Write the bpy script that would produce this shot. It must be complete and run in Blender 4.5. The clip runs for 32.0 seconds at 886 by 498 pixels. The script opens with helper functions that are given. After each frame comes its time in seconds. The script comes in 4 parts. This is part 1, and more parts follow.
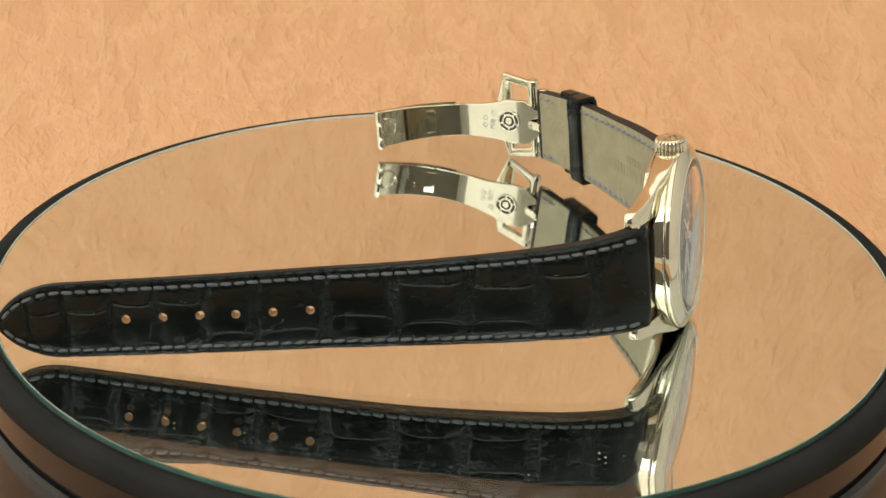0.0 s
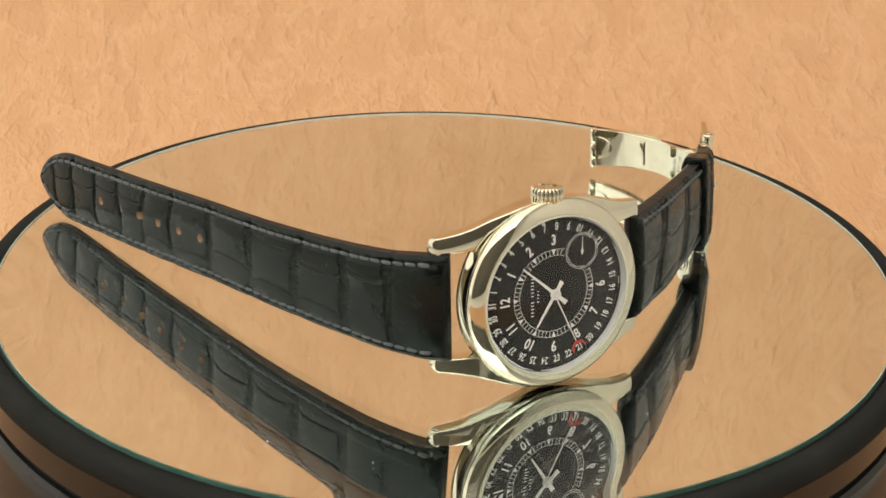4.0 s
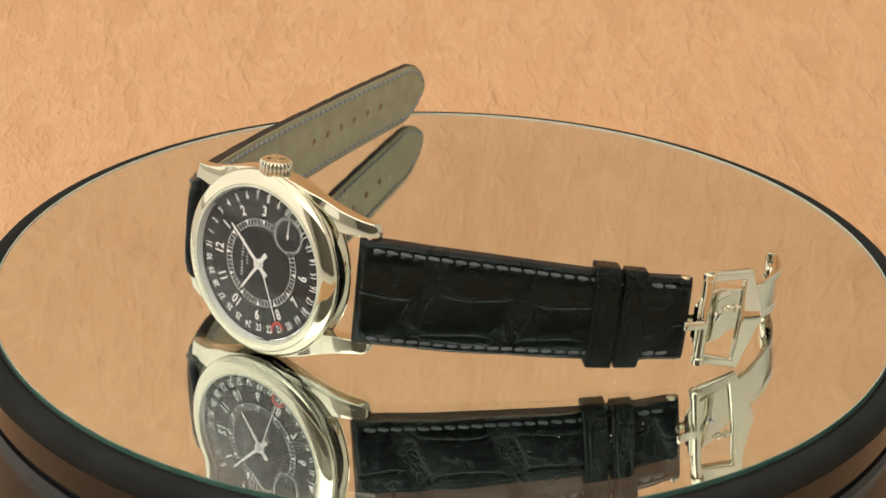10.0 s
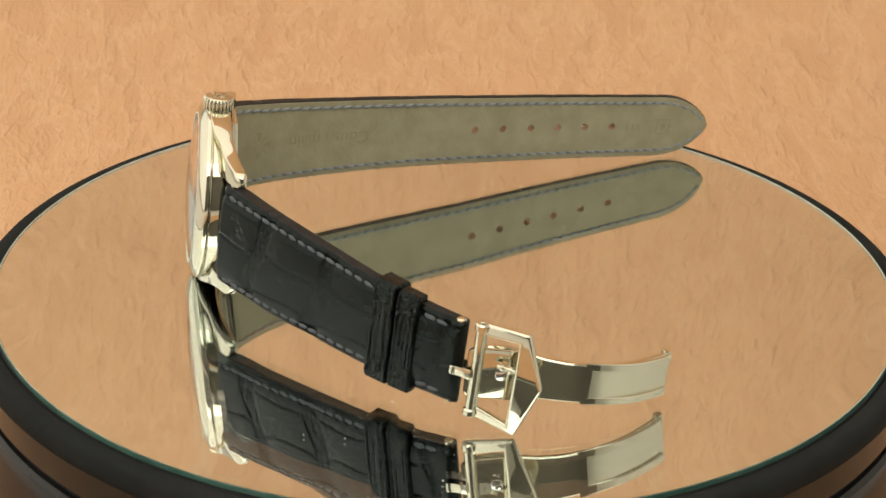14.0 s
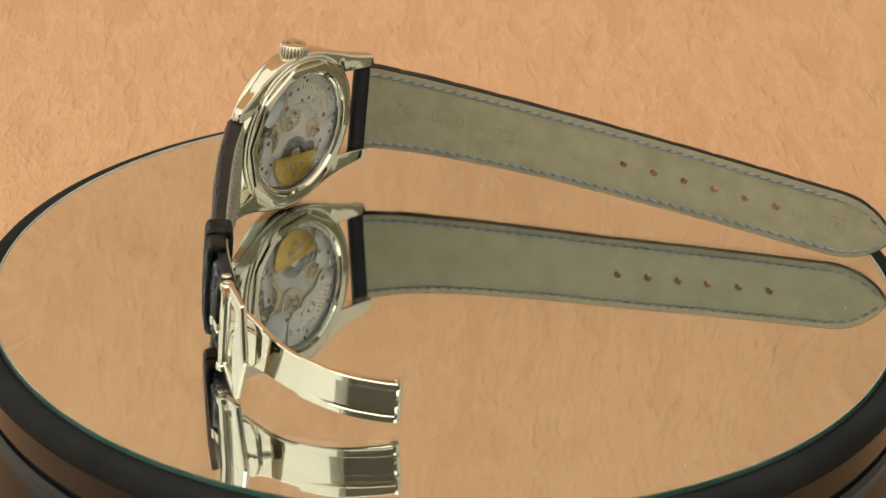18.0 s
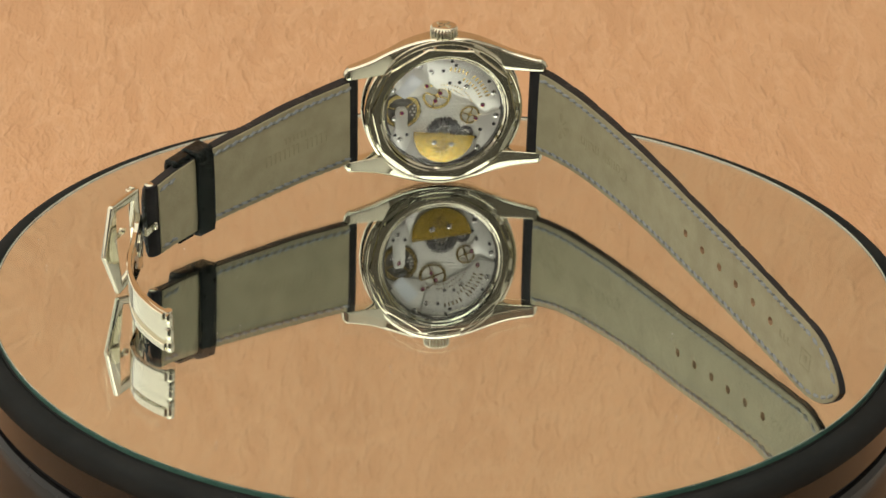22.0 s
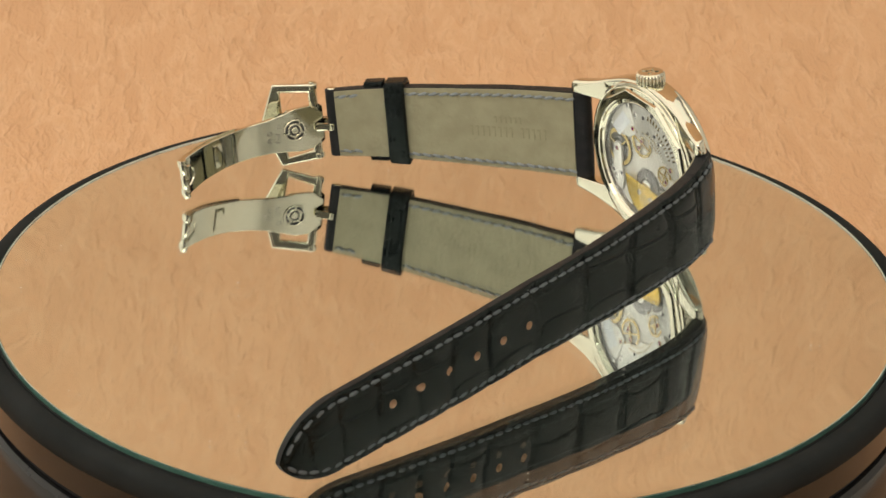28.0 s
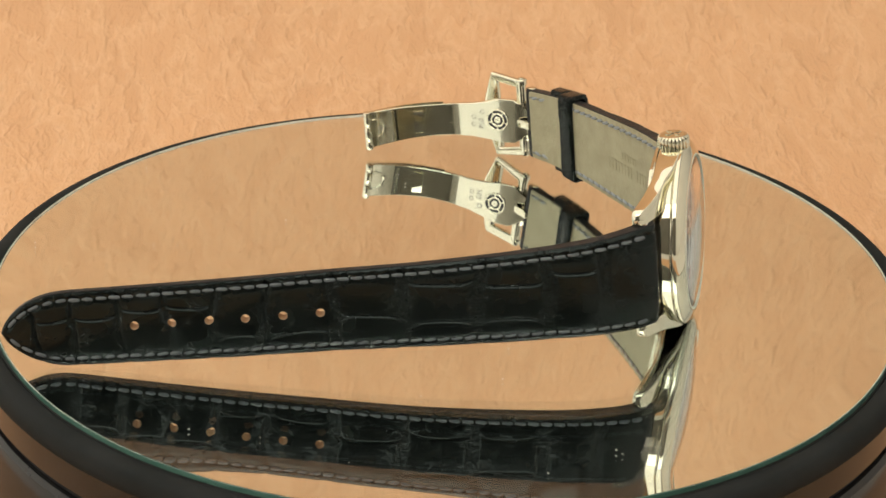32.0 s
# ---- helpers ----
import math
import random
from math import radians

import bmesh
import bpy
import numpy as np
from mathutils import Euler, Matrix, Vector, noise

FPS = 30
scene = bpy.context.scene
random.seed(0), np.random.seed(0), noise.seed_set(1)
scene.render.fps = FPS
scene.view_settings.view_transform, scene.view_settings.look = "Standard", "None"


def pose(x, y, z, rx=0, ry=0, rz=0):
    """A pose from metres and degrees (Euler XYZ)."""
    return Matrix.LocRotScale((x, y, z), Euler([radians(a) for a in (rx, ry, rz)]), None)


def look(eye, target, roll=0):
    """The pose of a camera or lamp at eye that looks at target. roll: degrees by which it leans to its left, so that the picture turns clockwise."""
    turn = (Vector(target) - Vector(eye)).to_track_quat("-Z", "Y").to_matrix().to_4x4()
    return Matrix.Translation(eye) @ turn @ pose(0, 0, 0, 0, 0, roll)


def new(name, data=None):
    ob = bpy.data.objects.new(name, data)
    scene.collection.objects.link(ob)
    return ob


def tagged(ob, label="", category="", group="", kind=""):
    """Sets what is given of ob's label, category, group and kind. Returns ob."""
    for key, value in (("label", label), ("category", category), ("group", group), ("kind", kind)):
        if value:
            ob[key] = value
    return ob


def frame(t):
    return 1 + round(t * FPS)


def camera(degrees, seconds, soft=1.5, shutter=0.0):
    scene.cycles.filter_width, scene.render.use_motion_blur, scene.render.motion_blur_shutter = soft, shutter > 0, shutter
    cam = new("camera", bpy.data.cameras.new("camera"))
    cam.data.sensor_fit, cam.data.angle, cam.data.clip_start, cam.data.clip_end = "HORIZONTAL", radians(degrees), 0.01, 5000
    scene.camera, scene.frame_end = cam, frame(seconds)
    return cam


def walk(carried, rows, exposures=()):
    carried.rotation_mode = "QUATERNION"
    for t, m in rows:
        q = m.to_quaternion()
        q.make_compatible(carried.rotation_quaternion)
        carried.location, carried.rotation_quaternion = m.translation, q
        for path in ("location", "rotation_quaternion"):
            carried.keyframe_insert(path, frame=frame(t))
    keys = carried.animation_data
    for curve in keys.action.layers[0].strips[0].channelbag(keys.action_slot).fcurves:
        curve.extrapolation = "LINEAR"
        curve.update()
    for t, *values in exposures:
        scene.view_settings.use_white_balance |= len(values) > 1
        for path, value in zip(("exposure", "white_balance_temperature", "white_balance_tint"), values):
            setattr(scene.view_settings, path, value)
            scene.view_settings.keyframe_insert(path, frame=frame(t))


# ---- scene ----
MM = 0.001
# ---------------------------------------------------------------- camera
SPIN = 11.173          # degrees per second, clockwise seen from above
cam = camera(24.08, 32.0)
EYE = Vector((0.0, -0.39225, 0.18870))
AIM = EYE + Vector((-0.00137, 0.90688, -0.42140))
cam.data.dof.use_dof, cam.data.dof.focus_distance, cam.data.dof.aperture_fstop = True, 0.425, 64.0
walk(cam, [(0.0, look(EYE, AIM, 1.447)), (32.0, look(EYE, AIM, 1.447))],
     exposures=[(0.0, -0.27), (6.0, -0.28), (13.0, -0.41), (17.0, -0.46), (19.0, -0.51), (23.0, -0.58), (26.5, -0.56), (28.0, -0.46), (30.0, -0.27), (32.0, -0.27)])

# ---------------------------------------------------------------- light
world = bpy.data.worlds.new("room_air")
scene.world = world
world.use_nodes = True
world.node_tree.nodes["Background"].inputs[0].default_value = (0.9, 0.95, 1.0, 1)
world.node_tree.nodes["Background"].inputs[1].default_value = 0.05


def softbox(name, eye, target, sx, sy, watts, colour):
    data = bpy.data.lights.new(name, "AREA")
    data.shape, data.size, data.size_y, data.energy, data.color = "RECTANGLE", sx, sy, watts, colour
    ob = new(name, data)
    ob.matrix_world = look(eye, target)
    return ob


WARM = (1.0, 0.955, 0.85)
softbox("softbox_top", (-0.08, -0.06, 0.755), (-0.08, -0.06, 0), 0.82, 1.2, 3.95, WARM)
softbox("softbox_left", (-0.49, 0.0, 0.33), (0, 0.0, 0.33), 1.15, 0.70, 2.6, WARM)
softbox("softbox_right", (0.49, 0.0, 0.33), (0, 0.0, 0.33), 1.15, 0.70, 0.15, WARM)
softbox("softbox_front", (-0.06, -0.56, 0.635), (-0.06, 0.34, 0.20), 0.85, 0.26, 2.3, WARM)


# ---------------------------------------------------------------- materials
def nodes_of(name):
    m = bpy.data.materials.new(name)
    m.use_nodes = True
    t = m.node_tree
    return m, t.nodes, t.links, t.nodes["Principled BSDF"]


def surface(name, a, b, rough=0.5, metal=0.0, scale=400.0, fine=2500.0, bump=0.0, rough_var=0.08, stretch=(1, 1, 1), coat=0.0,
            bump_dist=0.0003, spec=0.5):
    """Two-tone procedural surface: a broad and a fine noise vary colour and gloss, the fine one gives relief."""
    m, n, l, p = nodes_of(name)
    tc = n.new("ShaderNodeTexCoord")
    mp = n.new("ShaderNodeMapping")
    mp.inputs["Scale"].default_value = stretch
    l.new(tc.outputs["Object"], mp.inputs["Vector"])
    n1, n2 = n.new("ShaderNodeTexNoise"), n.new("ShaderNodeTexNoise")
    n1.inputs["Scale"].default_value, n2.inputs["Scale"].default_value = scale, fine
    n1.inputs["Detail"].default_value, n2.inputs["Detail"].default_value = 5, 4
    for q in (n1, n2):
        l.new(mp.outputs["Vector"], q.inputs["Vector"])
    mix = n.new("ShaderNodeMix")
    mix.data_type = "RGBA"
    mix.inputs["A"].default_value, mix.inputs["B"].default_value = (*a, 1), (*b, 1)
    ramp = n.new("ShaderNodeMapRange")
    ramp.inputs["From Min"].default_value, ramp.inputs["From Max"].default_value = 0.35, 0.65
    l.new(n1.outputs["Fac"], ramp.inputs["Value"])
    l.new(ramp.outputs["Result"], mix.inputs["Factor"])
    l.new(mix.outputs["Result"], p.inputs["Base Color"])
    rr = n.new("ShaderNodeMapRange")
    rr.inputs["To Min"].default_value, rr.inputs["To Max"].default_value = max(0.0, rough - rough_var), rough + rough_var
    l.new(n2.outputs["Fac"], rr.inputs["Value"])
    l.new(rr.outputs["Result"], p.inputs["Roughness"])
    p.inputs["Metallic"].default_value = metal
    p.inputs["Coat Weight"].default_value = coat
    p.inputs["Specular IOR Level"].default_value = spec
    if bump:
        bp = n.new("ShaderNodeBump")
        bp.inputs["Strength"].default_value, bp.inputs["Distance"].default_value = bump, bump_dist
        l.new(n2.outputs["Fac"], bp.inputs["Height"])
        l.new(bp.outputs["Normal"], p.inputs["Normal"])
    return m


def backdrop_leather():
    """Tan crinkled leather: branching creases drawn out along the sheet, their lit crests painted pale, broad cloudy
    tone.
    """
    m, n, l, p = nodes_of("tan_crinkled_leather")
    tc = n.new("ShaderNodeTexCoord")
    mp = n.new("ShaderNodeMapping")
    mp.vector_type = "TEXTURE"
    mp.inputs["Scale"].default_value = (1.0, 2.0, 1.0)
    mp.inputs["Rotation"].default_value = (0, 0, radians(8))
    l.new(tc.outputs["UV"], mp.inputs["Vector"])

    def noise_tex(scale, detail, distort, rough=0.55):
        q = n.new("ShaderNodeTexNoise")
        q.inputs["Scale"].default_value, q.inputs["Detail"].default_value = scale, detail
        q.inputs["Distortion"].default_value, q.inputs["Roughness"].default_value = distort, rough
        l.new(mp.outputs["Vector"], q.inputs["Vector"])
        return q.outputs["Fac"]

    def math_node(op, a, b=None, c=None):
        q = n.new("ShaderNodeMath")
        q.operation = op
        for i, v in enumerate((a, b, c)):
            if v is None:
                continue
            if isinstance(v, (int, float)):
                q.inputs[i].default_value = v
            else:
                l.new(v, q.inputs[i])
        return q.outputs[0]

    def span(v, lo, hi, a=0.0, b=1.0):
        q = n.new("ShaderNodeMapRange")
        q.interpolation_type = "SMOOTHSTEP"
        for k, x in (("From Min", lo), ("From Max", hi), ("To Min", a), ("To Max", b)):
            q.inputs[k].default_value = x
        l.new(v, q.inputs["Value"])
        return q.outputs["Result"]

    broad = noise_tex(8, 4, 0.3)
    field = noise_tex(80, 5, 0.35, 0.58)
    small = noise_tex(300, 4, 0.4, 0.55)
    fine = noise_tex(900, 5, 0.4, 0.65)
    ridge = math_node("ABSOLUTE", math_node("SUBTRACT", field, 0.5))
    rise = span(ridge, 0.0, 0.08, 1.0, 0.0)
    net = span(math_node("ABSOLUTE", math_node("SUBTRACT", small, 0.5)), 0.0, 0.12, 1.0, 0.0)
    tone = math_node("ADD", math_node("MULTIPLY", broad, 0.65), math_node("MULTIPLY", field, 0.35))
    ramp = n.new("ShaderNodeValToRGB")
    ramp.color_ramp.elements[0].position, ramp.color_ramp.elements[1].position = 0.36, 0.64
    ramp.color_ramp.elements[0].color, ramp.color_ramp.elements[1].color = (0.635, 0.364, 0.196, 1), (0.71, 0.419, 0.231, 1)
    l.new(tone, ramp.inputs["Fac"])
    # light caught on the crests, mixed into the base colour
    mix = n.new("ShaderNodeMix")
    mix.data_type = "RGBA"
    mix.inputs["B"].default_value = (0.80, 0.52, 0.31, 1)
    l.new(ramp.outputs["Color"], mix.inputs["A"])
    l.new(math_node("MULTIPLY", rise, math_node("ADD", math_node("MULTIPLY", net, 0.25), 0.14)), mix.inputs["Factor"])
    l.new(mix.outputs["Result"], p.inputs["Base Color"])
    p.inputs["Roughness"].default_value = 0.6
    p.inputs["Specular IOR Level"].default_value = 0.25
    h = math_node("MULTIPLY", field, 1.5)
    for relief, high in ((rise, 0.10), (small, 0.55), (net, 0.10), (fine, 0.18)):
        h = math_node("ADD", h, math_node("MULTIPLY", relief, high))
    bp = n.new("ShaderNodeBump")
    bp.inputs["Strength"].default_value, bp.inputs["Distance"].default_value = 0.72, 0.0026
    l.new(h, bp.inputs["Height"])
    l.new(bp.outputs["Normal"], p.inputs["Normal"])
    return m


def alligator_skin():
    """Glossy black hide: fine grain, short wrinkles and a slight unevenness of the shine."""
    m, n, l, p = nodes_of("black_alligator_leather")
    tc = n.new("ShaderNodeTexCoord")

    def tex(kind, scale, **sockets):
        q = n.new(kind)
        q.inputs["Scale"].default_value = scale
        for k, v in sockets.items():
            q.inputs[k].default_value = v
        l.new(tc.outputs["Object"], q.inputs["Vector"])
        return q

    def math_node(op, a, b):
        q = n.new("ShaderNodeMath")
        q.operation = op
        for i, v in enumerate((a, b)):
            if isinstance(v, (int, float)):
                q.inputs[i].default_value = v
            else:
                l.new(v, q.inputs[i])
        return q.outputs[0]
    broad = tex("ShaderNodeTexNoise", 160, Detail=4).outputs["Fac"]
    wrinkle = tex("ShaderNodeTexNoise", 420, Detail=4, Distortion=0.8).outputs["Fac"]
    grain = tex("ShaderNodeTexVoronoi", 2600).outputs["Distance"]
    fold = math_node("ABSOLUTE", math_node("SUBTRACT", wrinkle, 0.5), 0)
    fr = n.new("ShaderNodeMapRange")
    fr.inputs["From Max"].default_value = 0.09
    l.new(fold, fr.inputs["Value"])
    ramp = n.new("ShaderNodeValToRGB")
    ramp.color_ramp.elements[0].position, ramp.color_ramp.elements[1].position = 0.35, 0.7
    ramp.color_ramp.elements[0].color, ramp.color_ramp.elements[1].color = (0.0030, 0.0042, 0.0041, 1), (0.0060, 0.0078, 0.0074, 1)
    l.new(broad, ramp.inputs["Fac"])
    l.new(ramp.outputs["Color"], p.inputs["Base Color"])
    rr = n.new("ShaderNodeMapRange")
    rr.inputs["To Min"].default_value, rr.inputs["To Max"].default_value = 0.10, 0.24
    l.new(broad, rr.inputs["Value"])
    l.new(rr.outputs["Result"], p.inputs["Roughness"])
    p.inputs["Specular IOR Level"].default_value = 0.22
    area = n.new("ShaderNodeMapRange")
    area.inputs["From Min"].default_value, area.inputs["From Max"].default_value = 0.54, 0.66
    l.new(tex("ShaderNodeTexNoise", 260, Detail=2).outputs["Fac"], area.inputs["Value"])
    crease = math_node("MULTIPLY", math_node("SUBTRACT", fr.outputs["Result"], 1.0), area.outputs["Result"])
    p.inputs["Specular Tint"].default_value = (0.82, 1.0, 0.97, 1)
    # crowded wrinkles in the furrows between the scales
    zone = n.new("ShaderNodeAttribute")
    zone.attribute_name = "furrow"
    mp = n.new("ShaderNodeMapping")
    mp.inputs["Scale"].default_value = (1.6, 0.7, 1.6)
    l.new(tc.outputs["Object"], mp.inputs["Vector"])
    wr = n.new("ShaderNodeTexNoise")
    wr.inputs["Scale"].default_value, wr.inputs["Detail"].default_value, wr.inputs["Distortion"].default_value = 620, 3, 0.9
    l.new(mp.outputs["Vector"], wr.inputs["Vector"])
    fold2 = n.new("ShaderNodeMapRange")
    fold2.inputs["From Max"].default_value = 0.07
    l.new(math_node("ABSOLUTE", math_node("SUBTRACT", wr.outputs["Fac"], 0.5), 0), fold2.inputs["Value"])
    crowd = math_node("MULTIPLY", math_node("SUBTRACT", fold2.outputs["Result"], 1.0), zone.outputs["Fac"])
    h = math_node("ADD", math_node("ADD", crease, math_node("MULTIPLY", grain, 0.05)), math_node("MULTIPLY", crowd, 1.5))
    bp = n.new("ShaderNodeBump")
    bp.inputs["Strength"].default_value, bp.inputs["Distance"].default_value = 0.7, 0.00012
    l.new(h, bp.inputs["Height"])
    l.new(bp.outputs["Normal"], p.inputs["Normal"])
    return m


def glass(name, colour=(1, 1, 1), rough=0.0, ior=1.5):
    m, n, l, p = nodes_of(name)
    p.inputs["Base Color"].default_value = (*colour, 1)
    p.inputs["Roughness"].default_value, p.inputs["IOR"].default_value = rough, ior
    p.inputs["Transmission Weight"].default_value = 1.0
    return m


GOLD = surface("polished_white_gold", (0.65, 0.625, 0.505), (0.675, 0.65, 0.525), 0.05, 1.0, 90, 900, rough_var=0.02)
GOLD_SATIN = surface("satin_white_gold", (0.60, 0.575, 0.465), (0.66, 0.63, 0.51), 0.22, 1.0, 300, 4000, rough_var=0.05)
STEEL = surface("bright_steel", (0.74, 0.73, 0.70), (0.80, 0.79, 0.76), 0.14, 1.0, 300, 3000, rough_var=0.05)


def decorated(name, a, b, rough, metal):
    """Watch movement finish: straight rolled stripes."""
    m = surface(name, a, b, rough, metal, 300, 2600)
    n, l = m.node_tree.nodes, m.node_tree.links
    tc = n.new("ShaderNodeTexCoord")
    q = n.new("ShaderNodeTexWave")
    q.wave_profile, q.bands_direction = "SAW", "X"
    q.inputs["Scale"].default_value, q.inputs["Distortion"].default_value = 165, 0.15
    l.new(tc.outputs["Object"], q.inputs["Vector"])
    bp = n.new("ShaderNodeBump")
    bp.inputs["Strength"].default_value, bp.inputs["Distance"].default_value = 1.0, 0.00005
    l.new(q.outputs["Fac"], bp.inputs["Height"])
    l.new(bp.outputs["Normal"], n["Principled BSDF"].inputs["Normal"])
    return m


BRIDGE = decorated("rhodium_bridge", (0.82, 0.81, 0.75), (0.88, 0.87, 0.80), 0.38, 0.75)
PERLAGE = surface("grained_base_plate", (0.74, 0.73, 0.67), (0.82, 0.81, 0.74), 0.38, 0.75, 500, 3000)
ROTOR = surface("yellow_gold_rotor", (0.76, 0.53, 0.10), (0.84, 0.61, 0.15), 0.26, 1.0, 300, 2500, 0.1, stretch=(1, 9, 1))
BRASS = surface("gilt_wheel_brass", (0.60, 0.46, 0.18), (0.72, 0.57, 0.27), 0.25, 1.0, 700, 4000)
DARK_STEEL = surface("dark_steel", (0.20, 0.20, 0.20), (0.34, 0.33, 0.32), 0.28, 1.0, 500, 3000)
RUBY = surface("ruby_jewel", (0.16, 0.012, 0.07), (0.24, 0.02, 0.11), 0.08, 0.0, 600, 3000, coat=0.6)
WELL_SHADE = surface("movement_well_shade", (0.16, 0.15, 0.13), (0.22, 0.21, 0.18), 0.4, 0.8, 500, 3000)
# near-black colour for the shade in slots, holes and gaps
SLOT_SHADE = surface("screw_slot_shadow", (0.03, 0.03, 0.03), (0.05, 0.05, 0.05), 0.5)
STICKER = surface("pale_protective_sticker", (0.80, 0.85, 0.87), (0.86, 0.90, 0.91), 0.35, 0.0, 300, 2500)
DIAL = surface("gloss_black_dial", (0.005, 0.0055, 0.006), (0.008, 0.008, 0.008), 0.4, 0.0, 200, 4000, spec=0.10)
DIAL_SUB = surface("black_subdial", (0.006, 0.006, 0.007), (0.009, 0.009, 0.009), 0.45, 0.0, 400, 4000, spec=0.10)
PRINT = surface("white_dial_print", (0.80, 0.81, 0.79), (0.86, 0.86, 0.84), 0.5, 0.0, 800, 5000)
HAND = surface("white_lacquered_hand", (0.88, 0.87, 0.84), (0.92, 0.91, 0.88), 0.3, 0.0, 500, 4000)
RED = surface("red_lacquer", (0.55, 0.02, 0.015), (0.62, 0.03, 0.02), 0.35, 0.0, 500, 4000)
FLANGE = surface("silvered_flange", (0.78, 0.78, 0.76), (0.84, 0.84, 0.82), 0.5, 0.3, 500, 3000)
ALLIGATOR = alligator_skin()
EDGE_PAINT = surface("black_edge_paint", (0.014, 0.014, 0.015), (0.024, 0.024, 0.025), 0.5, 0.0, 300, 2600, 0.3, spec=0.2)
LINING = surface("khaki_calf_lining", (0.322, 0.291, 0.182), (0.375, 0.342, 0.218), 0.62, 0.0, 220, 1100, 0.9, bump_dist=0.00022)
RAW = surface("raw_tan_leather", (0.48, 0.32, 0.19), (0.55, 0.38, 0.24), 0.7, 0.0, 900, 4000)
# lining colour darkened for the shade in pressed lettering and ornaments
EMBOSS_SHADE = surface("emboss_shade_lining", (0.275, 0.248, 0.145), (0.32, 0.29, 0.175), 0.55, 0.0, 300, 3200, 0.3)
THREAD = surface("blue_grey_thread", (0.105, 0.12, 0.13), (0.155, 0.172, 0.185), 0.75, 0.0, 900, 6000, 0.6, stretch=(1, 3, 3))
THREAD_BACK = surface("slate_blue_thread", (0.26, 0.283, 0.295), (0.35, 0.372, 0.38), 0.75, 0.0, 900, 6000, 0.6, stretch=(1, 3, 3))
THREAD_DARK = surface("shaded_thread_twist", (0.15, 0.158, 0.155), (0.20, 0.21, 0.205), 0.7)
TAN = backdrop_leather()
PLASTIC = surface("satin_black_plastic", (0.018, 0.020, 0.020), (0.025, 0.027, 0.027), 0.65, 0.0, 60, 2000, 0.12, spec=0.025)
GLOSS_PLASTIC = surface("gloss_black_plastic", (0.010, 0.010, 0.010), (0.015, 0.015, 0.015), 0.16, 0.0, 60, 1500, rough_var=0.05, coat=0.0, spec=0.3)
GROOVE = surface("black_groove", (0.004, 0.004, 0.004), (0.006, 0.006, 0.006), 0.7)
SILVERING = surface("mirror_silvering", (0.885, 0.925, 0.92), (0.895, 0.935, 0.93), 0.0, 1.0, 30, 300, rough_var=0.0)
PLATE_GLASS = glass("clear_plate_glass", (0.985, 1.0, 0.99), 0.0, 1.5)
BACK_CRYSTAL = glass("coated_sapphire_window", (1, 1, 1), 0.0, 1.38)
CRYSTAL = glass("sapphire_crystal", (1, 1, 1), 0.0, 1.32)
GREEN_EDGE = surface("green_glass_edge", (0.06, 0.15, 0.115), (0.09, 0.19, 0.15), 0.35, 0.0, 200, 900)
PALE_EDGE = surface("pale_glass_edge", (0.66, 0.70, 0.60), (0.72, 0.76, 0.66), 0.6, 0.0, 200, 900)
DUST = surface("pale_dust", (0.7, 0.66, 0.58), (0.8, 0.76, 0.68), 0.8)
WALL_PAINT = surface("dark_grey_wall_paint", (0.12, 0.115, 0.10), (0.15, 0.144, 0.127), 0.8, 0.0, 4, 150, 0.1)
TENT = surface("white_tent_cloth", (0.74, 0.73, 0.70), (0.79, 0.78, 0.75), 0.8, 0.0, 6, 700, 0.2)


# ---------------------------------------------------------------- mesh helpers (lengths in millimetres)
SHIFT = Vector((0, 0, 0))


def mesh_of(name, verts, faces, material, smooth=40.0):
    me = bpy.data.meshes.new(name)
    me.from_pydata([tuple((Vector(v) + SHIFT) * MM) for v in verts], [], faces)
    me.materials.append(material)
    me.validate()
    bm = bmesh.new()
    bm.from_mesh(me)
    bmesh.ops.recalc_face_normals(bm, faces=bm.faces)
    bm.to_mesh(me)
    bm.free()
    if smooth:
        for f in me.polygons:
            f.use_smooth = True
        me.set_sharp_from_angle(angle=radians(smooth))
    return me


def put(name, me, parent, label="", m=None):
    ob = new(name, me)
    if parent is not None:
        ob.parent = parent
    if m is not None:
        ob.matrix_basis = m
    if label:
        tagged(ob, label)
    return ob


def part(name, geo, material, parent, label="", smooth=40.0, m=None):
    return put(name, mesh_of(name, geo[0], geo[1], material, smooth), parent, label, m)


def lathe(profile, seg=96, closed=False, cx=0.0, cy=0.0, rad=None):
    """Turn (r, z) points about z. rad(angle, r) may reshape the radius."""
    verts, faces, k = [], [], len(profile)
    for i in range(seg):
        a = 2 * math.pi * i / seg
        for r, z in profile:
            q = rad(a, r) if rad else r
            verts.append((cx + q * math.cos(a), cy + q * math.sin(a), z))
    for i in range(seg):
        j = (i + 1) % seg
        for t in range(k if closed else k - 1):
            u = (t + 1) % k
            faces.append((i * k + t, j * k + t, j * k + u, i * k + u))
    return verts, faces


def capped(profile, seg=96, cx=0.0, cy=0.0):
    """A turned solid: the first and last points lie on the axis side and are closed by discs."""
    verts, faces = lathe(profile, seg, False, cx, cy)
    k = len(profile)
    faces.append(tuple(i * k for i in range(seg)))
    faces.append(tuple(i * k + k - 1 for i in reversed(range(seg))))
    return verts, faces


def join(*geos):
    verts, faces = [], []
    for v, f in geos:
        o = len(verts)
        verts += v
        faces += [tuple(i + o for i in q) for q in f]
    return verts, faces


def turned(geo, mtx):
    return [tuple(mtx @ Vector(v)) for v in geo[0]], geo[1]


